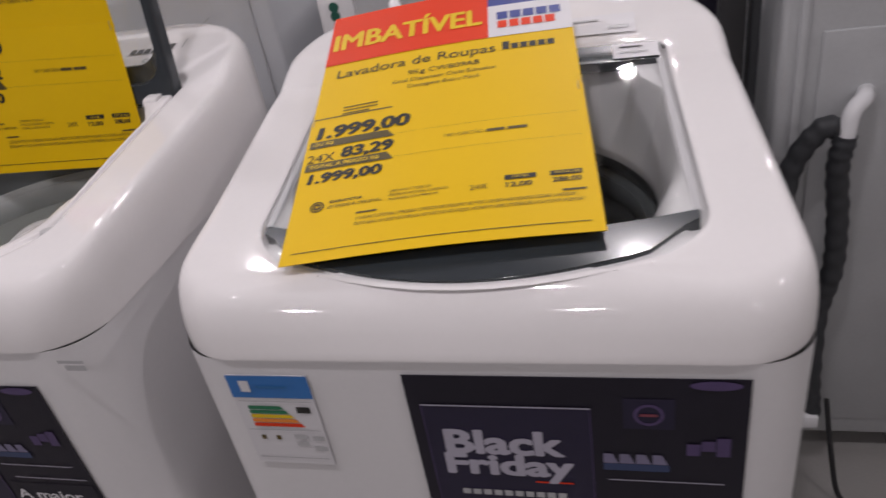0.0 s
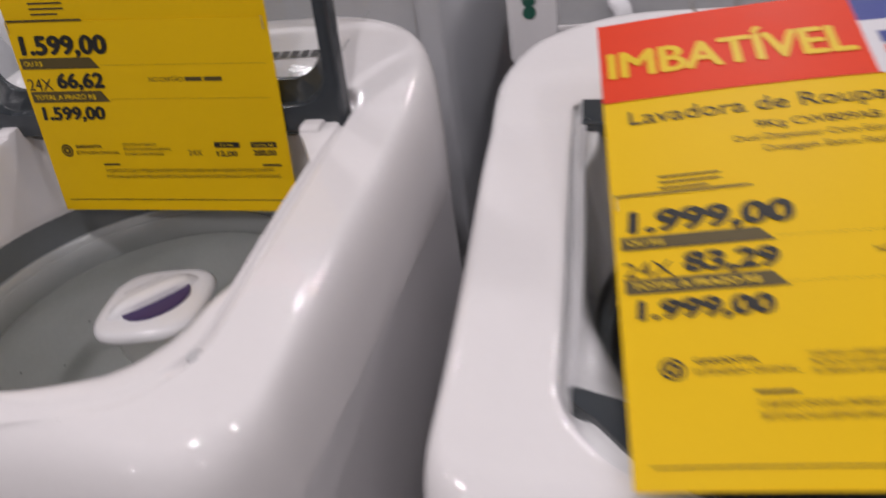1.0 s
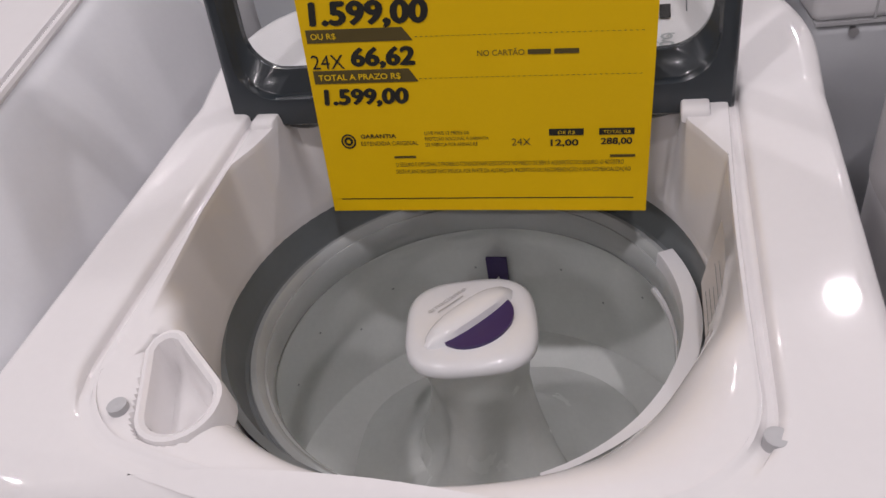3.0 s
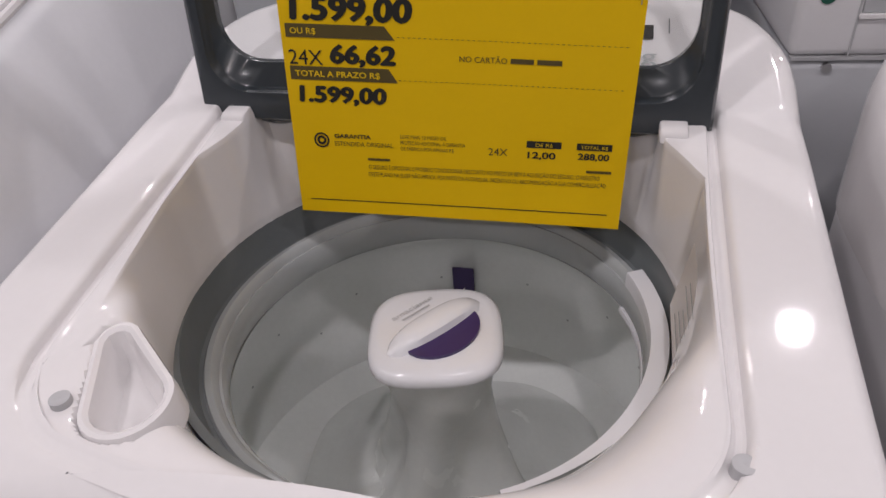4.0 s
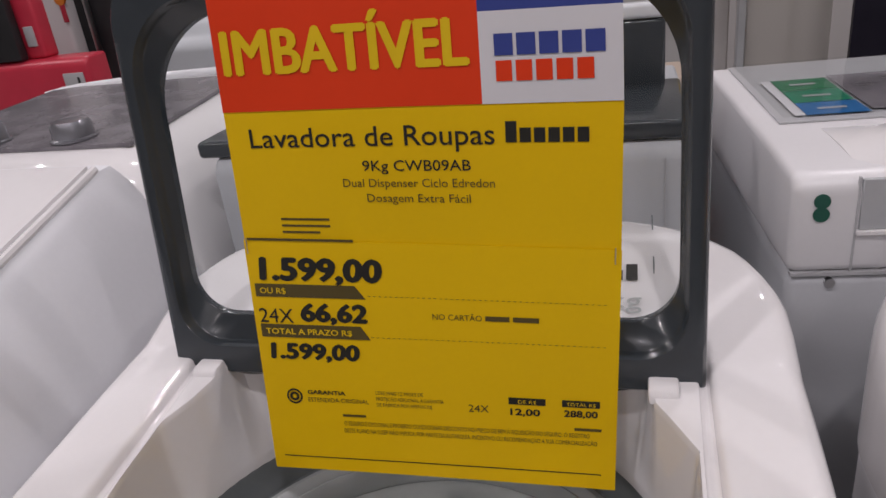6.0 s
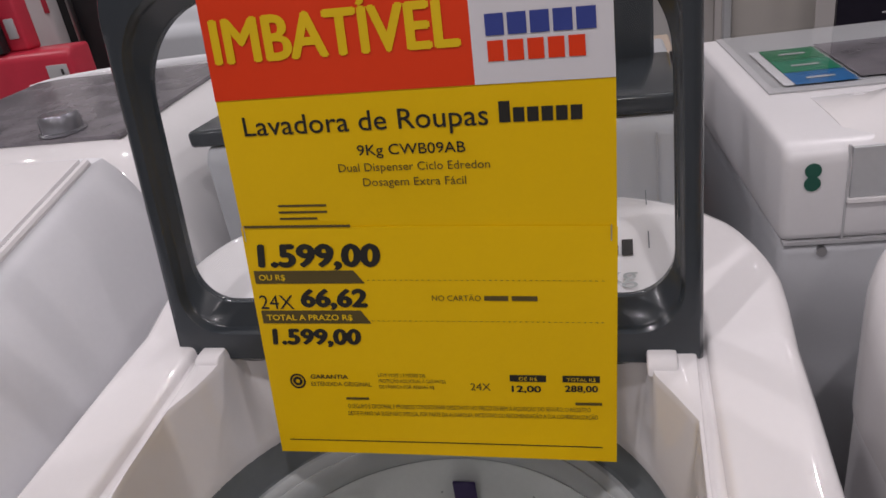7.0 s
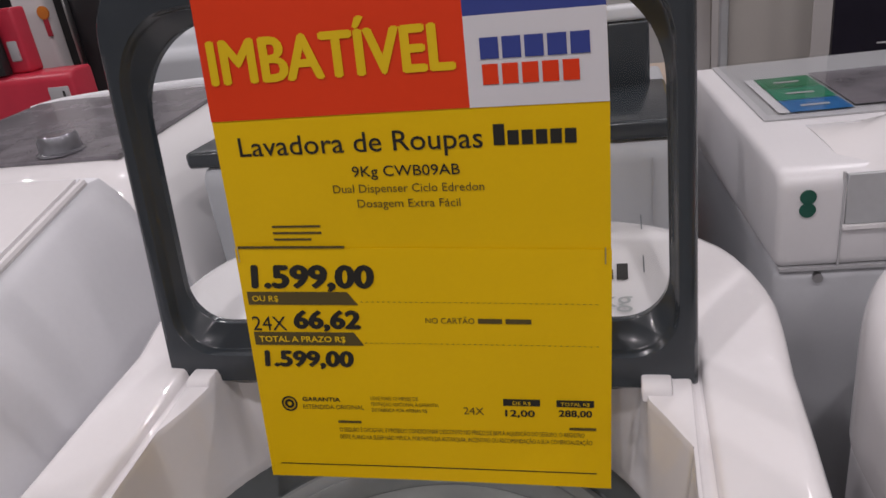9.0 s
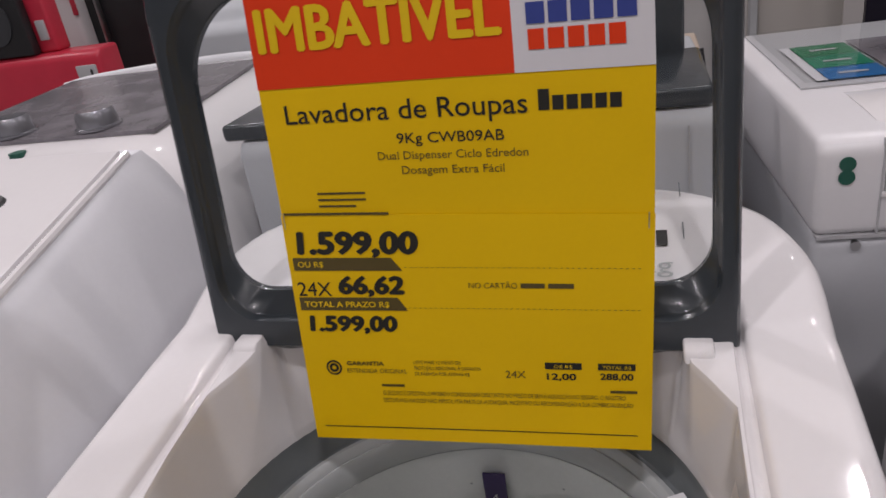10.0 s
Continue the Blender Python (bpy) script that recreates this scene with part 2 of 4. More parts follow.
def bar(carry, u0, u1, v0, v1, h, slant=0.0):
    return sheet(carry, u0, u1, v0, v1, h, 6, 2, slant)


def price_sign(name, carry, base, price, monthly, label):
    """Two landscape paper sheets stapled one above the other: u 0..0.297, v 0..0.42."""
    s = thing(name, *base, label, "price sign", "yellow price signs")
    up = part("upper_sheet", thick_sheet(carry, 0, 0.297, 0.202, 0.42, 0.0, 0.0006), "yellow", s)
    low = part("lower_sheet", thick_sheet(carry, 0.0, 0.2975, 0.0, 0.211, 0.0018, 0.0006), "yellow", s)
    H, L = 0.0006, 0.0024
    part("red_header", sheet(carry, 0, 0.2, 0.3165, 0.42, H), "red", up, "orange-red printed header block")
    part("logo_field", sheet(carry, 0.2, 0.297, 0.3165, 0.381, H), "white_paper", up, "white logo field")
    part("blue_band", sheet(carry, 0.2, 0.297, 0.381, 0.42, H), "blue", up, "navy blue band")
    letters("headline", words("IMBATÍVEL", carry, 0.0075, 0.1915, 0.3455, 0.0345, 2 * H), 0.0014, "print_yellow", up)
    for k in range(5):
        u = 0.2105 + k * 0.0155
        part("logo_block", bar(carry, u, u + 0.013, 0.3505, 0.3655, 2 * H), "blue", up)
        u = 0.211 + k * 0.0139
        part("logo_block", bar(carry, u, u + 0.0112, 0.3325, 0.347, 2 * H), "red", up)
    part("product_line", words("Lavadora de Roupas", carry, 0.0185, 0.2076, 0.288, 0.0158, H, 0.004), "ink", up)
    for k in range(6):
        part("brand_block", bar(carry, 0.2155 + 0.0101 * k, 0.2235 + 0.0101 * k, 0.2892, 0.2995 if k else 0.3042, H), "ink", up)
    part("model_line", words("9Kg CWB09AB", carry, 0.1063, 0.1893, 0.2688, 0.0085, H, 0.004), "ink", up)
    part("feature_line", words("Dual Dispenser Ciclo Edredon", carry, 0.0896, 0.2065, 0.2562, 0.0068, H), "thin_ink", up)
    part("feature_line", words("Dosagem Extra Fácil", carry, 0.1077, 0.1879, 0.2443, 0.0068, H), "thin_ink", up)
    for k in range(3):
        part("small_print_bar", bar(carry, 0.0345, 0.075 - 0.009 * (k == 0), 0.2175 + 0.0055 * k, 0.2193 + 0.0055 * k, H), "olive", up)
    part("rule", bar(carry, 0.0035, 0.093, 0.2112, 0.2134, H + 0.002), "olive", up)
    letters("price", words(price, carry, 0.0108, 0.1134, 0.1783, 0.0192, L, 0.01, 0.08), 0.0013, "ink", low)
    part("ink_bar", bar(carry, 0.0045, 0.0905, 0.163, 0.1743, L, 0.0085), "olive", low)
    part("bar_words", words("OU R$", carry, 0.0087, 0.0315, 0.1662, 0.0052, L + H, 0.01), "print_yellow", low)
    part("instalment_count", words("24X", carry, 0.005, 0.0352, 0.1402, 0.0132, L), "ink", low)
    letters("monthly_price", words(monthly, carry, 0.0426, 0.0982, 0.1426, 0.0158, L, 0.01, 0.08), 0.0011, "ink", low)
    part("ink_bar", bar(carry, 0.0048, 0.0925, 0.127, 0.1388, L, 0.0078), "olive", low)
    part("bar_words", words("TOTAL A PRAZO R$", carry, 0.0092, 0.085, 0.1303, 0.0052, L + H, 0.02), "print_yellow", low)
    letters("price", words(price, carry, 0.0112, 0.0889, 0.108, 0.0142, L, 0.01, 0.08), 0.001, "ink", low)
    part("card_note", words("NO CARTÃO", carry, 0.1533, 0.1928, 0.1476, 0.0052, L), "thin_ink", low)
    part("card_note_bar", bar(carry, 0.1955, 0.2145, 0.148, 0.1522, L), "olive", low)
    part("card_note_bar", bar(carry, 0.2172, 0.2372, 0.148, 0.1522, L), "olive", low)
    for v in (0.1655, 0.1292):
        for k in range(42):
            part("rule_dot", bar(carry, 0.101 + 0.0045 * k, 0.1032 + 0.0045 * k, v, v + 0.0005, L), "olive", low)
    for r0, r1 in ((0.0072, 0.0056), (0.0043, 0.002)):
        c = [[carry(0.027 + r * math.cos(a * math.pi / 12), 0.0722 + r * math.sin(a * math.pi / 12), L) for a in range(24)] for r in (r0, r1)]
        part("seal_ring", loft(c), "ink", low)
    part("warranty_words", words("GARANTIA", carry, 0.0393, 0.0734, 0.0749, 0.0039, L, 0.025), "ink", low)
    part("warranty_words", words("ESTENDIDA ORIGINAL", carry, 0.039, 0.0935, 0.0675, 0.0044, L), "thin_ink", low)
    for k, t in enumerate(("LEVE MAIS 12 MESES DE", "PROTEÇÃO ADICIONAL À GARANTIA", "DE FÁBRICA POR APENAS R$")):
        part("small_print", words(t, carry, 0.1004, (0.1415, 0.1585, 0.1483)[k], 0.077 - 0.0056 * k, 0.0036, L), "thin_ink", low)
    part("instalment_count", words("24X", carry, 0.1791, 0.196, 0.0653, 0.0072, L), "thin_ink", low)
    part("ink_bar", bar(carry, 0.2122, 0.2418, 0.0743, 0.0806, L), "ink", low)
    part("ink_bar", bar(carry, 0.2548, 0.2842, 0.0743, 0.0806, L), "ink", low)
    part("bar_words", words("DE R$", carry, 0.22, 0.2345, 0.0758, 0.0032, L + H), "print_yellow", low)
    part("bar_words", words("TOTAL R$", carry, 0.2583, 0.281, 0.0758, 0.0032, L + H), "print_yellow", low)
    part("warranty_price", words("12,00", carry, 0.2134, 0.2375, 0.0645, 0.0062, L, 0.025), "ink", low)
    part("warranty_price", words("288,00", carry, 0.2565, 0.2827, 0.0654, 0.0062, L, 0.025), "ink", low)
    part("date_bar", bar(carry, 0.2646, 0.2858, 0.0526, 0.0552, L), "thin_ink", low)
    part("small_print_bar", bar(carry, 0.0691, 0.0899, 0.0545, 0.0568, L), "thin_ink", low)
    part("small_print", words("O SEGURO É OPCIONAL E PROIBIDO CONDICIONAR DESCONTO NO PREÇO DE BEM À AQUISIÇÃO DO SEGURO. O REGISTRO", carry, 0.0697, 0.2766, 0.046, 0.0044, L), "thin_ink", low)
    part("small_print", words("DESTE PLANO NA SUSEP NÃO IMPLICA, POR PARTE DA AUTARQUIA, INCENTIVO OU RECOMENDAÇÃO A SUA COMERCIALIZAÇÃO", carry, 0.0692, 0.2826, 0.0389, 0.0044, L), "thin_ink", low)
    part("rule", bar(carry, 0.0101, 0.2861, 0.0126, 0.0135, L), "ink", low)
    for u in (0.003, 0.293):
        part("staple", tube([carry(u, 0.2, 0.003), carry(u, 0.213, 0.003)], 0.0004, 6), "steel", low)
    return s


# ---- the store: floor, ceiling, walls ----
X0, X1, Y0, Y1 = -5.2, 3.6, -3.4, 5.4
floor = tagged(part("floor", box(X0, X1, Y0, Y1, -0.12, -0.004), "grout"), "grey tiled store floor", "floor", "", "structure")
base_of[floor.name] = Vector()
tile_mesh = None
for i in range(15):
    for j in range(15):
        x, y = -4.9 + i * 0.585, -3.1 + j * 0.585
        if tile_mesh is None:
            first_tile = part("tile", box(-0.291, 0.291, -0.291, 0.291, -0.008, 0.0, 0.0015, 1), "tile")
            tile_mesh = first_tile.data
            t = first_tile
        else:
            t = new("tile", tile_mesh)
        t.parent, t.location = floor, (x, y, 0)
ceiling = tagged(part("ceiling", box(X0, X1, Y0, Y1, CEILING_Z, CEILING_Z + 0.1), "ceiling"), "white painted store ceiling", "ceiling", "", "structure")
for nm, b in (("wall_north", (X0, X1, Y1, Y1 + 0.15)), ("wall_south", (X0, X1, Y0 - 0.15, Y0)), ("wall_west", (X0 - 0.15, X0, Y0, Y1)), ("wall_east", (X1, X1 + 0.15, Y0, Y1))):
    tagged(part(nm, box(*b, 0, CEILING_Z), "wall"), "plain grey painted store wall", "wall", "", "structure")

for k, (x, y) in enumerate(LAMP_SPOTS):
    l = thing("ceiling_light", x, y, CEILING_Z - 0.06, "lit round white LED ceiling light", "ceiling light", "ceiling lights")
    part("housing", lathe(x, y, [(0.08, CEILING_Z - 0.001), (0.08, CEILING_Z - 0.03), (0.07, CEILING_Z - 0.05), (0.05, CEILING_Z - 0.052)], 32), "enamel", l)
    part("diffuser", lathe(x, y, [(0.05, CEILING_Z - 0.05), (0.047, CEILING_Z - 0.054), (0.0, CEILING_Z - 0.055)], 32), "led", l, "lit white diffuser")
    lamp = bpy.data.lights.new("led_lamp", "AREA")
    lamp.shape = "DISK"
    lamp.energy, lamp.size, lamp.color = LAMP_WATTS * ROW_POWER[y], 0.09, (1.0, 0.93, 0.975)
    lo = new("led_lamp", lamp)
    lo.location = (x, y, CEILING_Z - 0.062)


# ---- top-loading washers of the front row ----
def heights(y, dz=0.0):
    return dz + float(np.interp(y, [0.85, 0.88, 0.91, 0.95, 1.10, 1.25, 1.275, 1.30, 1.34, 1.40, 1.46, 1.52], [0.928, 0.944, 0.954, 0.961, 0.981, 1.0, 1.003, 1.012, 1.027, 1.041, 1.047, 1.043]))


def polar(points, cx, cy, n):
    """Radius by angle of a star-shaped outline."""
    a = np.array([math.atan2(p[1] - cy, p[0] - cx) for p in points])
    r = np.array([math.hypot(p[0] - cx, p[1] - cy) for p in points])
    o = np.argsort(a)
    return np.interp(np.linspace(-math.pi, math.pi, n, endpoint=False), a[o], r[o], period=2 * math.pi)


LEDGE = [(0.203, 0.98), (0.206, 1.165), (0.201, 1.19), (0.185, 1.217), (0.174, 1.234), (0.172, 1.272), (-0.184, 1.272), (-0.186, 1.234), (-0.192, 1.212), (-0.206, 1.18), (-0.205, 1.15), (-0.198, 1.07), (-0.191, 0.985)]


def washer_cover(cx, dz, rec, cup, ty=1.147, rx=0.197, ry=0.197, seam_up=0.0):
    """The moulded top: rounded edges, sloping deck, console at the back, lid recess with a gutter, funnel down to the tub."""
    n, cy = 360, 1.12
    ang = np.linspace(-math.pi, math.pi, n, endpoint=False)
    out = polar(rounded_outline(cx - 0.29, cx + 0.284, 0.86, 1.48, (0.07, 0.07, 0.16, 0.16), 1400), cx, cy, n)
    inn = polar(rec, cx, cy, n)
    tub = polar([(cx - 0.003 + rx * math.cos(a / 100), ty + ry * (1.08 if a > 314 else 1.0) * math.sin(a / 100)) for a in range(629)], cx, cy, n)
    seam = 0.875 + dz + seam_up
    ledge = []
    for p, q in zip(LEDGE, LEDGE[1:]):
        ledge += [(cx + p[0] + (q[0] - p[0]) * t / 30, p[1] + (q[1] - p[1]) * t / 30) for t in range(30)]
    ledge += [(x, y) for x, y in rec if y < 0.955]
    lip = np.minimum(polar(ledge, cx, cy, n), inn - 0.0155)

    def bump(x, y):
        if not cup:
            return 0.0
        a, b = Vector((cx - 0.168, 0.995)), Vector((cx - 0.136, 0.953))
        p = Vector((x, y))
        t = min(1, max(0, (p - a).dot(b - a) / (b - a).length_squared))
        d = (p - a.lerp(b, t)).length - (0.013 + 0.016 * t)
        return -0.03 * step(0.002, -0.006, d)

    rings = []

    def ring(radius, zf, extra=0.0):
        pts = []
        for a, r in zip(ang, radius):
            x, y = cx + r * math.cos(a), cy + r * math.sin(a)
            pts.append((x, y, zf(x, y) + extra * bump(x, y)))
        rings.append(pts)

    ring(out - 0.006, lambda x, y: seam)
    ring(out, lambda x, y: seam + 0.003)
    side = np.array([0.32 + 0.68 * step(-0.5, -0.95, math.sin(a)) + 0.3 * step(0.3, 0.9, math.sin(a)) for a in ang])
    for d, drop in ((0, 0.05), (0.002, 0.036), (0.007, 0.023), (0.015, 0.0125), (0.027, 0.005), (0.042, 0.001), (0.055, 0.0)):
        ring(out - d * side, lambda x, y, drop=drop: max(seam + 0.006, heights(y, dz) - drop))
    for k in range(1, 15):
        f = k / 14
        ring((out - 0.055 * side) * (1 - f) + (inn + 0.003) * f, lambda x, y: heights(y, dz))
    for d, drop in ((0.0, 0.0008), (0.002, 0.003), (0.003, 0.008), (0.005, 0.0095), (0.009, 0.0095), (0.011, 0.008), (0.0125, 0.0045), (0.015, 0.0035)):
        ring(inn - d, lambda x, y, drop=drop: heights(y, dz) - 0.0008 - (drop - 0.0008) * (0.12 + 0.88 * step(0.935, 0.965, y)))
    flat = lambda x, y: heights(min(y, 1.26), dz) - 0.0035
    for f in (0.35, 0.7, 1.0):
        ring((inn - 0.0155) * (1 - f) + (lip + 0.001) * f, flat, 0.3 * f)
    wall = np.array([step(1.0, 1.1, cy + r * math.sin(a)) for a, r in zip(ang, lip)])
    round_cup = 3 + (5 * np.exp(-((ang + 2.35) / 0.4) ** 2) if cup else 0)
    for k in range(1, 34):
        f = k / 33
        g = f ** 1.15
        drop = (f + 0.06 * math.sin(math.pi * f)) * wall + f ** round_cup * (1 - wall)
        pts = []
        for a, r0, r1, d in zip(ang, lip, tub, drop):
            r = r0 * (1 - g) + r1 * g
            x, y = cx + r * math.cos(a), cy + r * math.sin(a)
            x0, y0 = cx + r0 * math.cos(a), cy + r0 * math.sin(a)
            pts.append((x, y, flat(x0, y0) * (1 - d) + (0.9 + dz) * d + (1 - step(0.72, 0.93, f)) * bump(x, y)))
        rings.append(pts)
    ring(tub + 0.001, lambda x, y: 0.89 + dz)
    return loft(rings)


def washer_body(cx, dz, seam_up=0.0):
    out = rounded_outline(cx - 0.2875, cx + 0.2815, 0.8625, 1.476, (0.055, 0.055, 0.157, 0.157), 200)
    rings = [[(p.x, p.y, z) for p in out] for z in (0.05, 0.052, 0.3, 0.6, 0.8775 + dz + seam_up)]
    return loft(rings, True, False)


def tub_parts(w, cx, dz, dark):
    tx, ty = cx - 0.002, 1.147
    part("tub_ring", lathe(tx, ty, [(0.206, 0.897 + dz), (0.199, 0.893 + dz), (0.198, 0.88 + dz), (0.196, 0.868 + dz), (0.193, 0.86 + dz), (0.186, 0.857 + dz)], 96), "ring", w, "dark grey plastic tub ring")
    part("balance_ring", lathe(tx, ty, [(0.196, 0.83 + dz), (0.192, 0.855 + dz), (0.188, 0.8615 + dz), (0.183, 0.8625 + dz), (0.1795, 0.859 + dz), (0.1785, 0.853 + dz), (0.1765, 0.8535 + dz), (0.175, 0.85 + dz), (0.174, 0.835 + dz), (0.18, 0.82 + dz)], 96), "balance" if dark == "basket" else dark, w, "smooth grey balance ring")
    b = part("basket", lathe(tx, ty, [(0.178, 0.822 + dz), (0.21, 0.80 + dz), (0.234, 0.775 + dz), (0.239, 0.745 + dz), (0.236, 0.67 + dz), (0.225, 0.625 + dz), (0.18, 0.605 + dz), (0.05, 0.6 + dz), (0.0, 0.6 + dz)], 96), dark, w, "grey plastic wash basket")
    return b


def profile_block(points, x0, x1, r, seg=3):
    bm = bmesh.new()
    f = bm.faces.new([bm.verts.new((x0, y, z)) for y, z in points])
    g = bmesh.ops.extrude_face_region(bm, geom=[f])
    bmesh.ops.translate(bm, verts=[v for v in g["geom"] if isinstance(v, bmesh.types.BMVert)], vec=(x1 - x0, 0, 0))
    bmesh.ops.recalc_face_normals(bm, faces=bm.faces)
    bmesh.ops.bevel(bm, geom=bm.edges[:], offset=r, segments=seg, profile=0.5, affect="EDGES", clamp_overlap=True)
    return bm


def feet(w, cx):
    for sx in (-0.22, 0.22):
        for y in (0.92, 1.44):
            part("foot", lathe(cx + sx, y, [(0.0, 0.0), (0.024, 0.0), (0.026, 0.008), (0.015, 0.02), (0.015, 0.06)], 16), "black", w)


# washer with the open lid
AX = -0.669
LX = -0.679
LIDX = -0.6812
wa = thing("washing_machine", AX, 1.18, 0, "white top-loading washing machine with open dark grey lid", "washing machine", "washing machines in the front row")
part("body", washer_body(AX, 0), "sheet", wa)
rec_a = rounded_outline(LX - 0.209, LX + 0.226, 0.925, 1.302, (0.055, 0.055, 0.012, 0.012), 1400, 0.034)
cover = part("top_cover", washer_cover(AX, 0, rec_a, True), "enamel", wa, "glossy white moulded top cover with lid recess")
feet(wa, AX)
bask = tub_parts(wa, AX, 0, "basket")
TX, TY = AX - 0.003, 1.147
# level gauge on the far wall of the basket
for k in range(4):
    z1 = 0.742 - k * 0.05
    part("level_mark", box(TX - 0.038, TX - 0.012, TY + 0.2255, TY + 0.2295, z1 - 0.047, z1, 0.001, 1), "purple", bask, "dark purple level gauge")
flat_gauge = lambda u, v, h: (TX - 0.038 + u, TY + 0.2252 - h, 0.5 + v)
for k in range(1, 5):
    part("level_number", words(str(5 - k), flat_gauge, 0.009, 0.016, 0.242 - k * 0.05 + 0.012, 0.011, 0.001), "white_paper", bask)
for k in range(56):
    a, z = 2 * math.pi * (k % 14 + 0.5 * (k // 14 % 2)) / 14, 0.725 - 0.035 * (k // 14)
    p = Vector((TX + 0.2355 * math.cos(a), TY - 0.002 + 0.2355 * math.sin(a), z))
    rad = Vector((math.cos(a), math.sin(a), 0))
    side = Vector((-rad.y, rad.x, 0))
    part("drain_hole", ([p + 0.0016 * (side * math.cos(q * math.pi / 4) + Vector((0, 0, 1)) * math.sin(q * math.pi / 4)) for q in range(8)], [tuple(range(8))]), "balance", bask)
# white scoop on the rim of the basket
arc = []
for r, z in ((0.1745, 0.822), (0.1735, 0.826), (0.1745, 0.829), (0.177, 0.829), (0.1775, 0.864), (0.1785, 0.868), (0.1925, 0.868), (0.195, 0.858)):
    arc.append([(TX + r * math.cos(radians(a)), TY + r * math.sin(radians(a)), z) for a in np.linspace(-62, 27, 40)])
part("rim_insert", loft(arc, cyclic=False), "cap", bask, "white plastic rim insert")


def squircle(cx, cy, z, r, n=48, p=3.2, turn=0.0):
    out = []
    for i in range(n):
        a = 2 * math.pi * i / n
        c, s = math.cos(a), math.sin(a)
        q = r / (abs(c) ** p + abs(s) ** p) ** (1 / p)
        out.append((cx + q * math.cos(a + turn), cy + q * math.sin(a + turn), z))
    return out


CY = 1.157
ag = part("agitator", loft([[(TX + (r + f * 0.012 * math.cos(4 * a + tw)) * math.cos(a), CY + (r + f * 0.012 * math.cos(4 * a + tw)) * math.sin(a), z) for a in np.linspace(0, 2 * math.pi, 72, endpoint=False)]
     for r, z, f, tw in ((0.051, 0.831, 0, 0), (0.05, 0.80, 0, 0), (0.046, 0.775, 0.1, 0), (0.046, 0.745, 0.5, 0.3), (0.054, 0.70, 1, 0.8), (0.068, 0.665, 1.3, 1.4), (0.092, 0.637, 1.6, 2.0), (0.135, 0.618, 1.6, 2.4), (0.175, 0.608, 1, 2.6))]), "agitator", wa, "grey translucent twisted agitator")
ROT = 0.22
capp = part("softener_cap", loft([squircle(TX, CY, z, r, turn=ROT) for r, z in ((0.046, 0.829), (0.0565, 0.83), (0.0588, 0.8325), (0.0592, 0.836), (0.058, 0.8403), (0.0545, 0.8435), (0.048, 0.8455), (0.03, 0.8465), (0.012, 0.847))], False, True), "cap", wa, "glossy white softener dispenser cap")
hd = Vector((math.cos(radians(52)), math.sin(radians(52)), 0))
hn = Vector((-hd.y, hd.x, 0))
hc = Vector((TX, CY, 0))
hring = []
for f in np.linspace(-1, 1, 15):
    wdt = 0.0035 + 0.0085 * (1 - f * f) ** 0.5
    c = hc + hd * (0.05 * f)
    zt = 0.8465 + 0.012 * (1 - f ** 4)
    hring.append([c + hn * wdt * 1.25 + Vector((0, 0, 0.845)), c + hn * wdt + Vector((0, 0, zt - 0.003)), c + hn * wdt * 0.6 + Vector((0, 0, zt)), c - hn * wdt * 0.6 + Vector((0, 0, zt)), c - hn * wdt + Vector((0, 0, zt - 0.003)), c - hn * wdt * 1.25 + Vector((0, 0, 0.845))])
part("grip", loft(hring, True, True), "cap", capp)
moon = [hc + hd * (0.037 * math.cos(a)) - hn * (0.008 + 0.03 * math.sin(a)) + Vector((0, 0, 0.8492)) for a in np.linspace(0, math.pi, 20)]
moon2 = [hc + hd * (0.037 * math.cos(a)) - hn * (0.008 + 0.03 * math.sin(a)) + Vector((0, 0, 0.842)) for a in np.linspace(0, math.pi, 20)]
part("purple_pocket", loft([moon2, moon], False, True), "purple", capp, "dark purple pocket")
slit = [hc + hd * (0.02 * math.cos(a)) + hn * (0.012 + 0.007 * math.sin(a)) + Vector((0, 0, 0.8478)) for a in np.linspace(0, math.pi, 14)]
part("slot", (slit, [tuple(range(14))]), "pale", capp)
cap_flat = lambda u, v, h: tuple(hc + hd * (-0.028 + u) + hn * (0.022 + v) + Vector((0, 0, 0.847 + h)))
part("cap_word", words("amaciante", cap_flat, 0.006, 0.05, 0.008, 0.006, 0.0006), "pale", capp)
part("cap_word_bar", bar(cap_flat, 0.012, 0.042, 0.0025, 0.0045, 0.0006), "pale", capp)



def cup_ring(off, dz, n=48):
    a, b = Vector((AX - 0.168, 0.995)), Vector((AX - 0.136, 0.953))
    pts = []
    c = a.lerp(b, 0.55)
    for i in range(n):
        w = Vector((math.cos(2 * math.pi * i / n), math.sin(2 * math.pi * i / n)))
        lo, hi = 0.0, 0.1
        for _ in range(24):
            m = (lo + hi) / 2
            p = c + w * m
            t = min(1, max(0, (p - a).dot(b - a) / (b - a).length_squared))
            if (p - a.lerp(b, t)).length - (0.0115 + 0.0135 * t) < off:
                lo = m
            else:
                hi = m
        p = c + w * lo
        pts.append((p.x, p.y, 0.953 + 0.1 * (p.y - 0.95) + dz))
    return pts


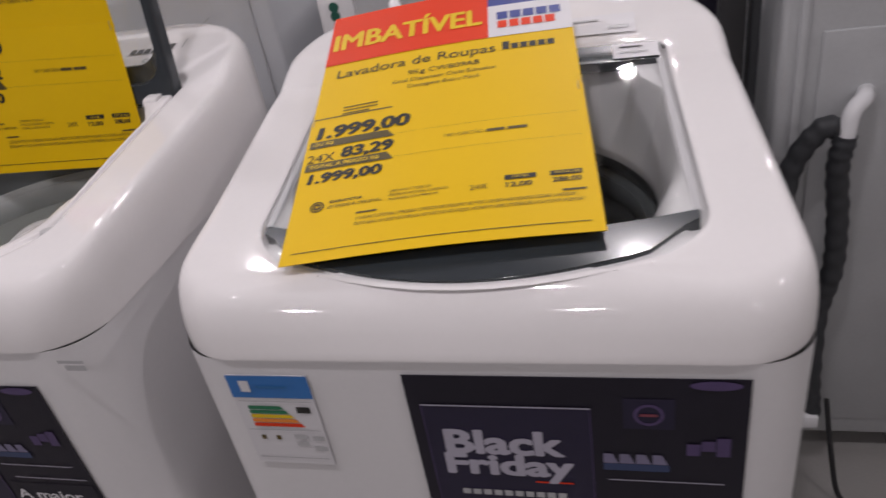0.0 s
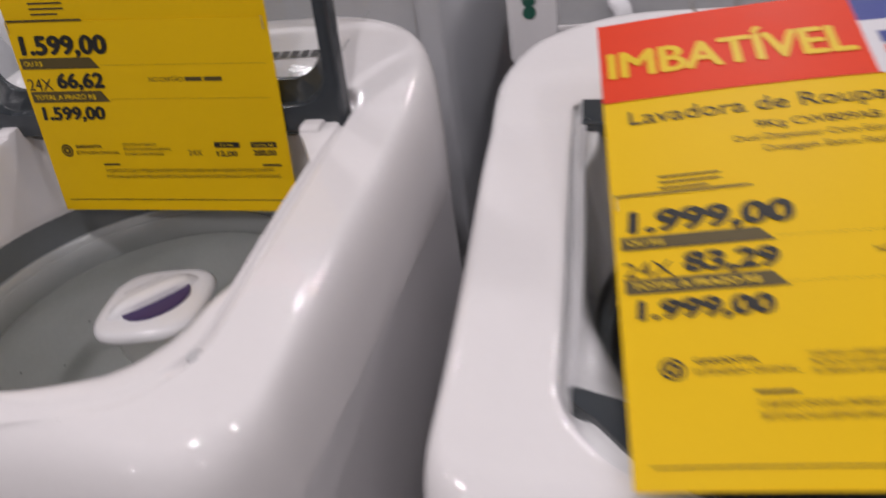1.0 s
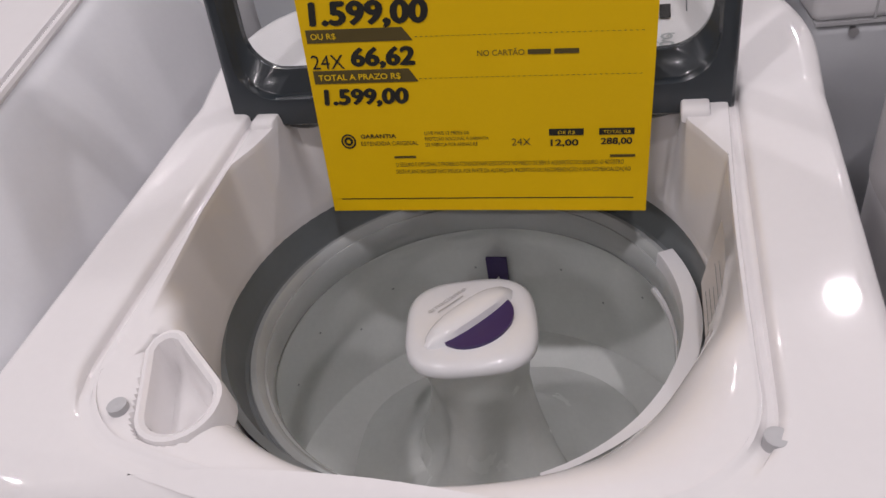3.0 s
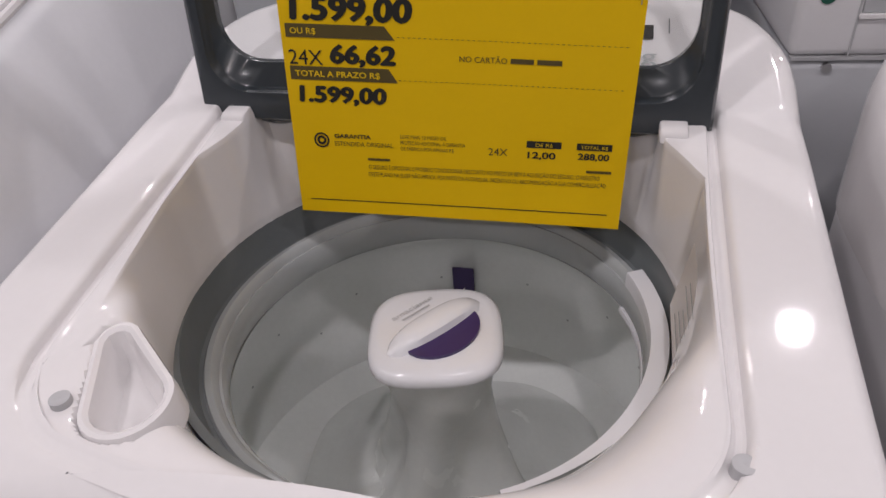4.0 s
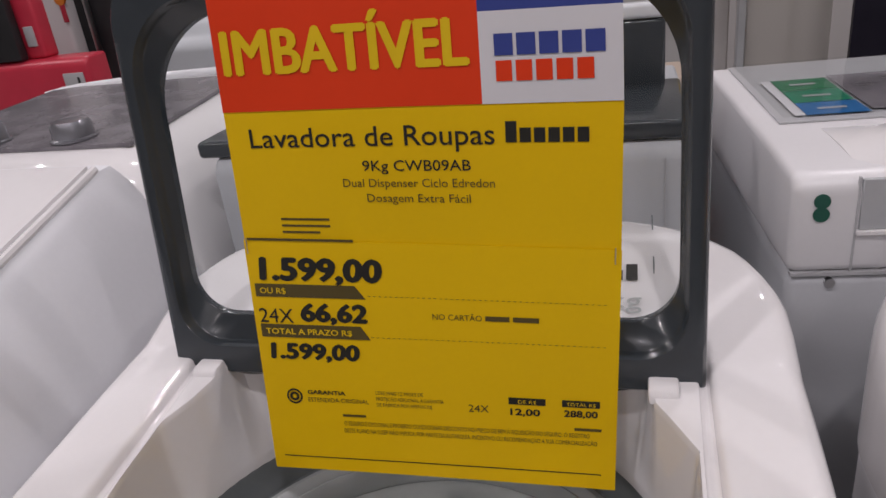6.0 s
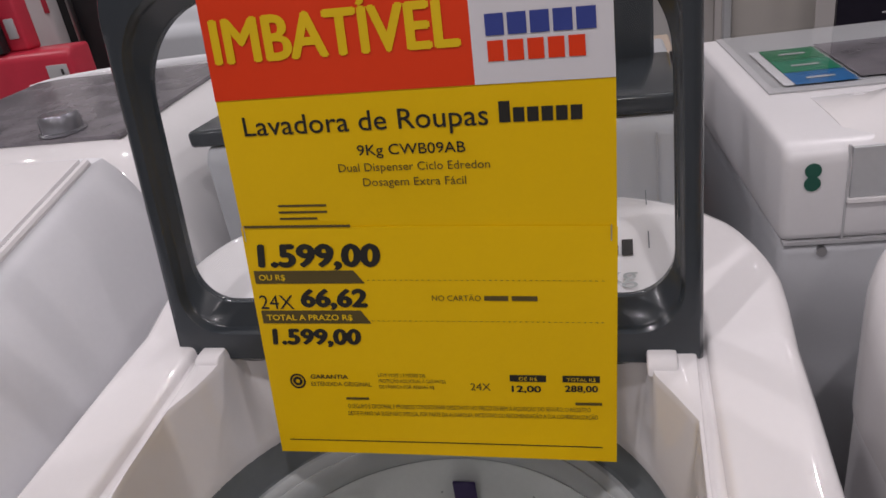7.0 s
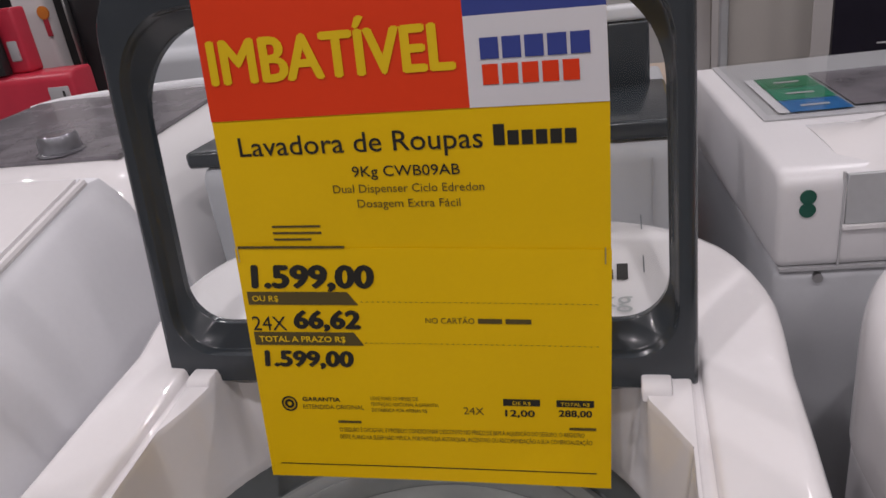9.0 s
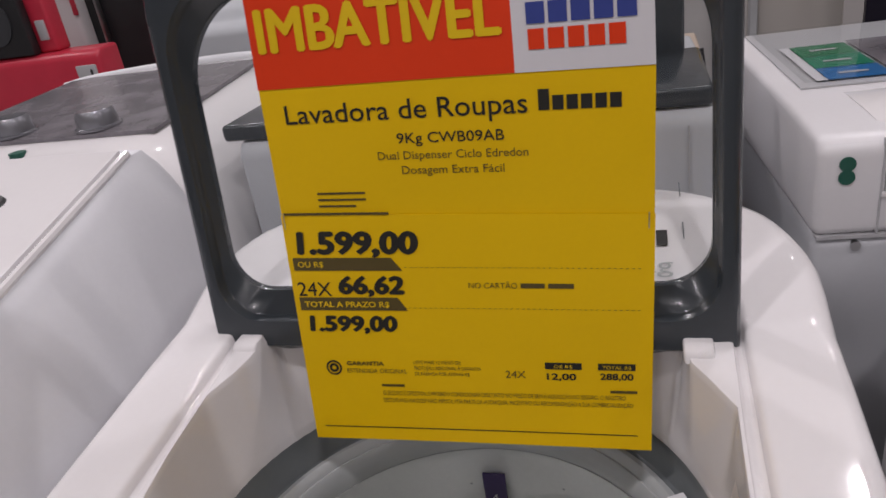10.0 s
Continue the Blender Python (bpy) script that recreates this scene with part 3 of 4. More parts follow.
part("detergent_cup", loft([cup_ring(0.0065, -0.02), cup_ring(0.005, -0.003), cup_ring(0.0035, 0.0022), cup_ring(0.0005, 0.003), cup_ring(-0.0025, 0.001), cup_ring(-0.004, -0.006), cup_ring(-0.006, -0.022), cup_ring(-0.009, -0.0265), cup_ring(-0.012, -0.027)], False, True), "enamel", wa, "white moulded detergent cup")
for x, y in ((-0.843, 0.944), (-0.459, 0.96)):
    z = heights(y) - 0.001
    part("gutter_hole", lathe(x, y, [(0.0068, z - 0.008), (0.0064, z + 0.0002), (0.0052, z + 0.0006), (0.0, z - 0.0006)], 20), "pale", cover)
# yellowish instruction sticker on the funnel wall
stick = lambda u, v, h: (AX + 0.192 - h + 0.012 * (v / 0.07), 1.08 + u, 0.888 + v)
part("funnel_sticker", sheet(stick, 0, 0.085, 0, 0.062, 0.004), "funnel", wa, "pale instruction sticker")
for k in range(5):
    part("sticker_bar", bar(stick, 0.01 + 0.004 * (k % 2), 0.06 - 0.008 * (k % 3), 0.012 + 0.009 * k, 0.0135 + 0.009 * k, 0.005), "balance", wa)

# console: seams, words, marks
con = lambda u, v, h: (AX - 0.25 + u, 1.28 + v, heights(1.28 + v) + 0.001 + h)
for u in (0.072, 0.426):
    part("console_seam", bar(con, u, u + 0.0011, 0.015, 0.18, 0), "ring", cover)
part("console_words", words("9kg", con, 0.374, 0.416, 0.043, 0.017, 0.0005), "balance", cover)
for k in range(6):
    part("brand_block", bar(con, 0.342 + k * 0.0123, 0.3515 + k * 0.0123, 0.074, 0.087 + 0.008 * (k == 5), 0.0005), "ink", cover)
part("console_mark", bar(con, 0.098, 0.112, 0.02, 0.026, 0.0005), "ink", cover)

# lid, leaning back
LEAN_BACK = math.atan(0.13)
HY, HZ = 1.261, 0.993


def on_lid(s, v, h):
    return (LIDX + s, HY + v * math.sin(LEAN_BACK) - h * math.cos(LEAN_BACK), HZ + v * math.cos(LEAN_BACK) + h * math.sin(LEAN_BACK))


lid_n = 240
lid_outline = lambda x0, x1, v0, v1, r: polar(rounded_outline(x0, x1, v0, v1, r, 1400), 0, 0.17, lid_n)
lo_out = lid_outline(-0.2238, 0.2238, -0.007, 0.341, (0.006, 0.006, 0.055, 0.055))
lo_step = lid_outline(-0.2075, 0.2085, 0.0215, 0.304, (0.035, 0.035, 0.06, 0.06))
lo_in = lid_outline(-0.201, 0.205, 0.0445, 0.295, (0.036, 0.036, 0.075, 0.075))
lang = np.linspace(-math.pi, math.pi, lid_n, endpoint=False)
lid_ring = lambda rad, h: [on_lid(r * math.cos(a), 0.17 + r * math.sin(a), h) for a, r in zip(lang, rad)]
lid = part("lid", loft([lid_ring(lo_in, -0.018), lid_ring(lo_in, -0.011), lid_ring(lo_in + 0.0012, -0.0098), lid_ring(lo_step - 0.002, -0.005), lid_ring(lo_step, -0.003), lid_ring(lo_step + 0.001, 0.002), lid_ring(lo_step + 0.0025, 0.0042), lid_ring(lo_step * 0.5 + lo_out * 0.5, 0.0052), lid_ring(lo_out - 0.004, 0.004), lid_ring(lo_out - 0.001, 0.001), lid_ring(lo_out, -0.003), lid_ring(lo_out, -0.016), lid_ring(lo_out - 0.003, -0.019), lid_ring(lo_in, -0.018)]), "lidgrey", wa, "dark grey plastic lid frame standing open")
pane = part("lid_pane", loft([lid_ring(lo_in + 0.003, -0.012), lid_ring(lo_in * 0.5, -0.012)], False, True), "glass", lid, "clear lid window")
pane.visible_shadow = False
part("hinge_bar", tube([on_lid(-0.178, 0.007, -0.016), on_lid(0.178, 0.007, -0.016)], 0.0115, 16), "lidgrey", lid)
for s0, s1 in ((-0.178, -0.136), (0.136, 0.178)):
    part("hinge_knuckle", tube([on_lid(s0 + (s1 - s0) * k / 6, -0.002, -0.013) for k in range(7)], lambda t: 0.0085 + 0.0035 * math.sin(math.pi * t), 16), "lidgrey", lid)
for x0, x1 in ((-0.878, -0.855), (-0.499, -0.477)):
    part("hinge_lug", profile_block([(1.236, 0.99), (1.2395, 0.9985), (1.245, 1.0005), (1.285, 1.0015), (1.29, 0.985)], x0, x1, 0.0025, 2), "enamel", cover)

# energy mark and poster on its front
front = lambda x, z: (lambda u, v, h: (x + u, 0.861 - h, z + v))
fa = front(-0.419, 0.853)
part("badge_bar", bar(fa, -0.0, 0.03, 0.012, 0.016, 0.0005), "pale", wa)
part("badge_bar", bar(fa, 0.006, 0.03, 0.003, 0.010, 0.0005), "pale", wa)


def sale_poster(x, z, w, h):
    c = front(x, z)
    p = thing("sale_poster", x + w / 2, 0.861, z, "black printed sale poster stuck on a washer front", "poster", "sale posters")
    s = part("poster_sheet", thick_sheet(c, 0, w, 0, h, 0.001, 0.0008, 8, 8), "poster", p)
    at = lambda name, u0, u1, v0, v1, hh, mat, slant=0.0: part(name, bar(c, u0, u1, h + v0, h + v1, hh, slant), mat, s)
    part("headline_panel", sheet(c, 0.012, 0.162, h - 0.2, h - 0.034, 0.0016), "panel_purple", s)
    at("silver_rule", 0.012, 0.162, -0.0352, -0.0336, 0.0022, "silver_ink")
    at("silver_rule", 0.012, 0.0128, -0.2, -0.0352, 0.0022, "panel_edge")
    at("silver_rule", 0.1612, 0.162, -0.2, -0.0352, 0.0022, "panel_edge")
    letters("headline", words("Black", c, 0.029, 0.137, h - 0.0935, 0.0305, 0.0024, 0.02), 0.0012, "silver_ink", s)
    letters("headline", words("Friday", c, 0.026, 0.144, h - 0.1215, 0.0275, 0.0024, 0.02), 0.0012, "silver_ink", s)
    at("red_rule", 0.108, 0.143, -0.1312, -0.1292, 0.0024, "red")
    for k in range(10):
        at("logo_block", 0.036 + 0.0102 * k, 0.0436 + 0.0102 * k, -0.152, -0.1445, 0.0024, "pale")
    part("logo_block", sheet(c, 0.189, 0.231, h - 0.057, h - 0.022, 0.0016), "panel_purple", s)
    ring = [[c(0.21 + r * math.cos(a * math.pi / 12), h - 0.04 + r * math.sin(a * math.pi / 12), 0.0022) for a in range(24)] for r in (0.0125, 0.0095)]
    part("logo_ring", loft(ring), "panel_edge", s)
    at("logo_block", 0.203, 0.217, -0.0415, -0.0385, 0.0024, "dim_rose")
    for k in range(4):
        at("logo_stroke", 0.171 + 0.014 * k, 0.179 + 0.014 * k, -0.1, -0.088, 0.0022, "dim_print", 0.005)
    at("logo_block", 0.171, 0.227, -0.109, -0.1005, 0.0022, "dim_blue")
    for k in range(3):
        at("logo_block", 0.241 + 0.012 * k, 0.252 + 0.012 * k, -0.087 + 0.006 * (k % 2), -0.073 + 0.004 * k, 0.0022, "panel_edge")
    oval = [c(0.262 + 0.02 * math.cos(a * math.pi / 12), h - 0.006 + 0.005 * math.sin(a * math.pi / 12), 0.0022) for a in range(24)]
    part("logo_oval", (oval, [tuple(range(24))]), "panel_edge", s)
    at("silver_rule", 0.175, 0.273, -0.1225, -0.1213, 0.0022, "silver_ink")
    return p


sale_poster(-0.752, 0.44, 0.289, 0.393)
cpa = front(-0.752, 0.44)
p = thing("poster_caption", AX + 0.16, 0.86, 0.62, "white words on a narrow black caption strip", "caption")
part("caption_strip", sheet(cpa, 0.165, 0.285, 0.2, 0.24, 0.0016), "poster", p)
part("caption_rule", bar(cpa, 0.185, 0.282, 0.2495, 0.2507, 0.0024), "silver_ink", p)
part("caption_words", words("A maior", cpa, 0.171, 0.263, 0.2125, 0.0165, 0.0024, 0.02), "white_paper", p)

# left and right edge of the hanging paper, from its foot upwards
PAPER = [
    (0, (-0.8122, 1.2328, 0.9088), (-0.5245, 1.2453, 0.9049)),
    (0.211, (-0.8063, 1.2572, 1.1151), (-0.5168, 1.2679, 1.0995)),
    (0.316, (-0.8021, 1.2632, 1.2145), (-0.5137, 1.2739, 1.204)),
    (0.42, (-0.7969, 1.2692, 1.3103), (-0.5136, 1.2799, 1.3018)),
]


def carry_a(u, v, h):
    """Hangs nearly upright; the upper sheet leans back a little more and bellies slightly."""
    vs = [row[0] for row in PAPER]
    a, b = ([float(np.interp(min(v, 0.42), vs, [row[side][n] for row in PAPER])) for n in range(3)] for side in (1, 2))
    f = u / 0.297
    p = [a[n] + (b[n] - a[n]) * f for n in range(3)]
    curl = 0.003 * math.sin(math.pi * f) * (v / 0.42) - 0.004 * max(0.0, 1 - v / 0.03) * f * f
    return (p[0], p[1] - h + curl, p[2] + 0.1 * h)


price_sign("price_sign", carry_a, (-0.67, 1.222, 0.897), "1.599,00", "66,62", "yellow and red paper price sign hanging before the open lid")

# washer with the closed glass lid
BX, BZ = -0.01, -0.018
wb = thing("washing_machine", BX, 1.18, 0, "white top-loading washing machine with closed glass lid", "washing machine", "washing machines in the front row")
part("body", washer_body(BX, BZ, 0.012), "sheet", wb)
rec_b = rounded_outline(BX - 0.21, BX + 0.21, 0.935, 1.3, (0.045, 0.045, 0.012, 0.012), 1400, 0.045)
cover_b = part("top_cover", washer_cover(BX, BZ, rec_b, False, 1.12, 0.185, 0.185, 0.012), "enamel", wb, "glossy white moulded top cover")
feet(wb, BX)
# shade under the closed lid is put into the basket and balance ring colour
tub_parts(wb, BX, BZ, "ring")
recp = polar(rec_b, BX, 1.12, 240)
gring = lambda f, h, d=0.0: [(BX + (r * f - d) * math.cos(a), 1.12 + (r * f - d) * math.sin(a), heights(1.12 + (r * f - d) * math.sin(a), BZ) + h - 0.001) for a, r in zip(lang, recp)]
lidb = part("glass_lid", loft([gring(1, -0.004, 0.002), gring(1, 0.002, 0.002), gring(1, 0.0035, 0.004)] + [gring(f, 0.0035) for f in (0.97, 0.9, 0.8, 0.65, 0.5, 0.3, 0.1)], False, True), "glass", wb, "closed clear glass lid")
lidb.visible_shadow = False


def under_lid(x0, x1, front_y, back_y, h, t, n=28):
    rows = []
    for hh, flip in ((h, 0), (h - t, 1)):
        for f in (0, 0.35, 0.7, 1):
            row = []
            for i in range(n + 1):
                x = x0 + (x1 - x0) * i / n
                y = front_y(x) * (1 - f) + back_y(x) * f
                row.append((x, y, heights(y, BZ) + hh - 0.0015))
            rows.append(row)
    rows = rows[:4] + rows[4:][::-1] + rows[:1]
    return loft(rows, cyclic=False)


def lid_front(x):
    t = min(1, abs((x - BX) / 0.2))
    return 0.939 - 0.045 * (1 - t * t) + 0.022 * step(0.75, 1.0, t)


part("front_band", under_lid(BX - 0.2, BX + 0.2, lid_front, lambda x: 0.972 - 0.028 * (1 - ((x - BX) / 0.2) ** 2), 0.0045, 0.012), "lidgrey", wb, "dark grey curved lid front band")
part("back_band", under_lid(BX - 0.2, BX + 0.2, lambda x: 1.262, lambda x: 1.297, 0.0045, 0.012), "lidgrey", wb, "dark grey lid hinge band")
for sx in (-1, 1):
    part("side_trim", under_lid(BX + sx * 0.199 - 0.003, BX + sx * 0.199 + 0.003, lambda x: 0.97, lambda x: 1.262, 0.0045, 0.008, 2), "pale", wb)
topb = lambda u, v, h: (BX + u, 1.2 + v, heights(1.2 + v, BZ) + 0.0045 + h)
part("lid_label", sheet(topb, 0.148, 0.2, 0.066, 0.094, 0.0), "white_paper", wb, "small white paper label")
part("lid_label_bar", bar(topb, 0.156, 0.182, 0.086, 0.0885, 0.0008), "ink", wb)
part("lid_label_bar", bar(topb, 0.156, 0.188, 0.077, 0.0795, 0.0008), "pale", wb)
part("console_label", sheet(topb, 0.09, 0.178, 0.12, 0.16, -0.0025), "white_paper", wb, "white printed console label")
part("console_label_bar", bar(topb, 0.145, 0.17, 0.127, 0.133, -0.0015), "pale", wb)
part("console_label_bar", bar(topb, 0.1, 0.135, 0.145, 0.149, -0.0015), "pale", wb)

# this machine stands slightly askew, and its moulding widens towards the back
for ob in wb.children:
    for v in ob.data.vertices:
        y = v.co.y + 1.18
        k = step(0.95, 1.3, y)
        v.co.x = v.co.x * (0.987 + 0.035 * k if v.co.x < 0 else 1.03 - 0.012 * k) - 0.044 * (y - 0.9)

# energy label on its front
fe = front(-0.238, 0.736)
en = thing("energy_label", BX - 0.19, 0.861, 0.733, "blue and white energy rating label with coloured bars", "energy label")
sl = lambda u, v, h: fe(u + 0.0 * v, v, h)
part("label_paper", thick_sheet(sl, 0, 0.083, 0, 0.118, 0.001, 0.0006, 6, 6), "white_paper", en)
part("blue_head", sheet(sl, 0, 0.083, 0.09, 0.118, 0.0016), "energy_blue", en)
part("head_mark", bar(sl, 0.012, 0.022, 0.098, 0.112, 0.0022), "white_paper", en)
part("head_bar", bar(sl, 0.028, 0.06, 0.103, 0.106, 0.0022), "sky", en)
for k, (c, l) in enumerate((("green", 0.034), ("green", 0.038), ("print_yellow", 0.042), ("orange", 0.046), ("red", 0.050))):
    part("rating_bar", bar(sl, 0.012, 0.012 + l, 0.075 - k * 0.0057, 0.0797 - k * 0.0057, 0.0018, 0.003), c, en)
part("rating_arrow", bar(sl, 0.062, 0.076, 0.071, 0.079, 0.0018), "ink", en)
for k, (u, v) in enumerate(((0.014, 0.034), (0.03, 0.034), (0.05, 0.036), (0.05, 0.026), (0.068, 0.034), (0.068, 0.02))):
    part("label_mark", bar(sl, u, u + (0.005 if k < 2 else 0.013), v, v + 0.006, 0.0018), "thin_ink" if k < 2 else "pale", en)
for v in (0.085, 0.047, 0.008):
    part("label_rule", bar(sl, 0.004, 0.079, v, v + 0.0012, 0.0018), "pale", en)
sale_poster(-0.064, 0.462, 0.289, 0.395)


def carry_b(u, v, h):
    """Lies on the glass, rising towards the console."""
    turn = radians(6.3)
    x, a = u * math.cos(turn) - v * math.sin(turn), v * math.cos(turn) + u * math.sin(turn)
    rise = 0.27 * a + 0.05 * a * a
    return (-0.1723 + 0.978 * x, 0.9026 + a * 0.934 - h * 0.28, 0.9442 + 0.978 * rise + h * 0.96 + 0.004 * math.sin(math.pi * u / 0.297))


price_sign("price_sign", carry_b, (-0.05, 0.93, 0.95), "1.999,00", "83,29", "yellow and red paper price sign lying on the glass lid")
rg = thing("binder_ring", -0.14, 1.34, 1.06, "thin steel ring holding the sign", "ring")
part("wire", tube([(-0.12 + 0.02 * math.cos(a), 1.325, 1.075 + 0.02 * math.sin(a)) for a in np.linspace(0, 2 * math.pi, 30)], 0.0011, 8), "steel", rg)


# ---- neighbour in the front row: washer with a sloping console ----
CXR = -1.04
wc = thing("washing_machine", -1.33, 1.15, 0, "white washing machine with raised sloping button console", "washing machine", "washing machines in the front row")
part("body", box(-1.66, -0.978, 0.87, 1.455, 0.05, 0.945, 0.025, 4), "silver", wc)
crow = []
for y, z in ((0.866, 0.94), (0.872, 0.952), (0.9, 0.966), (1.0, 0.99), (1.05, 1.03), (1.1, 1.06), (1.2, 1.0869), (1.3, 1.1138), (1.36, 1.13), (1.385, 1.1365), (1.41, 1.136), (1.425, 1.12), (1.44, 1.085), (1.454, 1.02), (1.462, 0.94)):
    f = (z - 0.94) / 0.19
    crow.append([(-1.66, y, 0.935), (-1.62, y, z), (CXR - 0.012, y, z), (CXR - 0.003, y, z - 0.001), (CXR + 0.001, y, z - 0.005 * f), (CXR + 0.012, y, z - 0.022 * f), (CXR + 0.03, y, z - 0.065 * f), (CXR + 0.046, y, z - 0.115 * f), (CXR + 0.057, y, z - 0.165 * f), (CXR + 0.0625, y, 0.935)])
part("top_cover", loft(crow, cyclic=False), "silver", wc, "silver-grey flared top cover")
part("rim", tube([(CXR - 0.004, 1.06, 1.0395), (CXR - 0.004, 1.1, 1.0605), (CXR - 0.004, 1.2, 1.0875), (CXR - 0.004, 1.3, 1.1145), (CXR - 0.004, 1.36, 1.1305), (CXR - 0.004, 1.388, 1.138)], 0.0045, 8), "enamel", wc, "white console edge")
conc = lambda u, v, h: (-1.6 + u, 1.1 + v, 1.0605 + 0.2692 * v + h)
part("console_plate", thick_sheet(conc, 0.015, 0.548, -0.01, 0.288, 0.004, 0.004, 4, 6), "enamel", wc, "glossy white console plate")
for k in range(4):
    ring = [conc(0.45 - 0.0 * k + 0.013 * math.cos(a * math.pi / 10), 0.205 - 0.034 * k + 0.011 * math.sin(a * math.pi / 10), 0.0075) for a in range(20)]
    low_ring = [conc(0.45 + 0.015 * math.cos(a * math.pi / 10), 0.205 - 0.034 * k + 0.013 * math.sin(a * math.pi / 10), 0.004) for a in range(20)]
    part("button", loft([low_ring, ring], False, True), "black", wc, "black oval button")
part("console_gap", bar(conc, 0.015, 0.535, 0.088, 0.0905, 0.005), "pale", wc)
part("console_window", sheet(conc, 0.015, 0.495, 0.055, 0.083, 0.0052), "lidgrey", wc, "dark display strip")
for x in (-1.57, -1.1):
    for y in (0.93, 1.4):
        part("foot", lathe(x, y, [(0.0, 0.0), (0.024, 0.0), (0.026, 0.008), (0.015, 0.02), (0.015, 0.06)], 16), "black", wc)

# ---- back row, turned away: backs towards the walk ----
we = thing("washing_machine", -1.36, 1.85, 0, "white washing machine with smoked glass lid and two dark knobs", "washing machine", "washing machines in the back row")
part("body", box(-1.66, -1.062, 1.555, 2.16, 0.0, 0.903, 0.012, 3), "enamel", we)
erow = []
for y, z in ((1.556, 0.9), (1.552, 1.0), (1.552, 1.035), (1.556, 1.062), (1.568, 1.082), (1.588, 1.093), (1.62, 1.098), (1.7, 1.101), (1.9, 1.11), (2.08, 1.118), (2.13, 1.1), (2.155, 1.05), (2.16, 0.9)):
    f = (z - 0.9) / 0.2
    erow.append([(-1.66, y, 0.9), (-1.655, y, 0.9 + 0.8 * (z - 0.9)), (-1.63, y, z), (-1.2, y, z), (-1.175, y, z - 0.003 * f), (-1.145, y, z - 0.014 * f), (-1.115, y, z - 0.036 * f), (-1.09, y, z - 0.07 * f), (-1.073, y, z - 0.115 * f), (-1.064, y, z - 0.16 * f), (-1.06, y, 0.9)])
part("top_cover", loft(erow, cyclic=False), "enamel", we, "glossy white rounded top cover")
esl = lambda u, v, h: (-1.66 + u - 0.08 * v * (u > 0.3), 1.622 + v, 1.0985 + 0.045 * v + h)
part("console_glass", thick_sheet(esl, 0.02, 0.475, 0.0, 0.4, 0.006, 0.006, 6, 6), "glasspanel", we, "dark printed glass console")
for x in (0.04, 0.2, 0.36):
    c = esl(x, 0.034, 0.006)
    part("knob", lathe(c[0], c[1], [(0.034, c[2]), (0.034, c[2] + 0.003), (0.03, c[2] + 0.005), (0.029, c[2] + 0.024), (0.026, c[2] + 0.028), (0.0, c[2] + 0.0275)], 32), "knob", we, "dark metallic knob")
part("lid_edge", tube(smooth_path([(-1.655, 2.0, 1.112), (-1.6, 2.03, 1.118), (-1.45, 2.06, 1.122), (-1.3, 2.08, 1.122), (-1.24, 2.09, 1.116)]), 0.009, 12), "cap", we, "white curved lid edge")
part("bracket", box(-1.135, -1.105, 1.548, 1.556, 0.945, 0.962, 0.001, 1), "steel", we, "zinc bracket with bolt")
part("bolt", tube([(-1.12, 1.548, 0.95), (-1.12, 1.53, 0.95)], 0.007, 10), "steel", we)
part("green_dot", lathe(-1.395, 1.585, [(0.012, 1.088), (0.012, 1.0965), (0.0, 1.098)], 16), "dotgreen", we)

wf = thing("washing_machine", -0.74, 1.87, 0, "grey-backed washing machine with dark grey lid", "washing machine", "washing machines in the back row")
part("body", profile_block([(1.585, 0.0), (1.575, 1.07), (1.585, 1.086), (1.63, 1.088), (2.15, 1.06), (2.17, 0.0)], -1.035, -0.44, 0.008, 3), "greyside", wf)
part("back_seam", box(-0.477, -0.4755, 1.5722, 1.577, 0.3, 1.07), "pale", wf)
part("console", box(-1.055, -0.45, 1.582, 1.8, 1.087, 1.109, 0.006, 3), "lidgrey", wf, "dark grey console")
part("lid", box(-1.0, -0.47, 1.78, 1.8, 1.1, 1.19, 0.006, 3), "lidgrey", wf, "dark lid edge")
part("rim", box(-1.0, -0.47, 1.776, 1.804, 1.19, 1.21, 0.006, 3), "cap", wf, "pale lid rim")

DX, DY = -0.35, 1.556
wd = thing("washing_machine", DX, DY, 0, "white washing machine with coloured stickers on its glass lid", "washing machine", "washing machines in the back row")
# lower body darker than the upper: shade behind the front row, as colour
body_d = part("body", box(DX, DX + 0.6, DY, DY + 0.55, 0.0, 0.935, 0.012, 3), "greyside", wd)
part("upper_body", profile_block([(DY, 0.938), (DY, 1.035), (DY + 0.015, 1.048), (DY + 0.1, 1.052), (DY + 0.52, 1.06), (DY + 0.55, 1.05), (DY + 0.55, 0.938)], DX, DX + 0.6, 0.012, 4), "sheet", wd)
top_d = lambda u, v, h: (DX + u, DY + 0.1 + v, 1.0525 + 0.019 * v + h)
part("glass_lid", sheet(top_d, 0.035, 0.56, 0.088, 0.41, 0.0065, 4, 4), "thin_glass", wd, "clear glass lid")
part("lid_tray", thick_sheet(top_d, 0.03, 0.565, 0.083, 0.415, 0.002, 0.002, 4, 4), "pale", wd)
for c, u0, u1, v0, v1 in (("green", 0.066, 0.14, 0.225, 0.29), ("teal", 0.066, 0.14, 0.16, 0.223), ("sky", 0.066, 0.14, 0.1, 0.158), ("white_paper", 0.052, 0.065, 0.1, 0.29), ("glasspanel", 0.145, 0.3, 0.11, 0.3), ("panel_edge", 0.31, 0.5, 0.12, 0.32)):
    part("lid_sticker", sheet(top_d, u0, u1, v0, v1, 0.0045), c, wd, "printed coloured sticker")
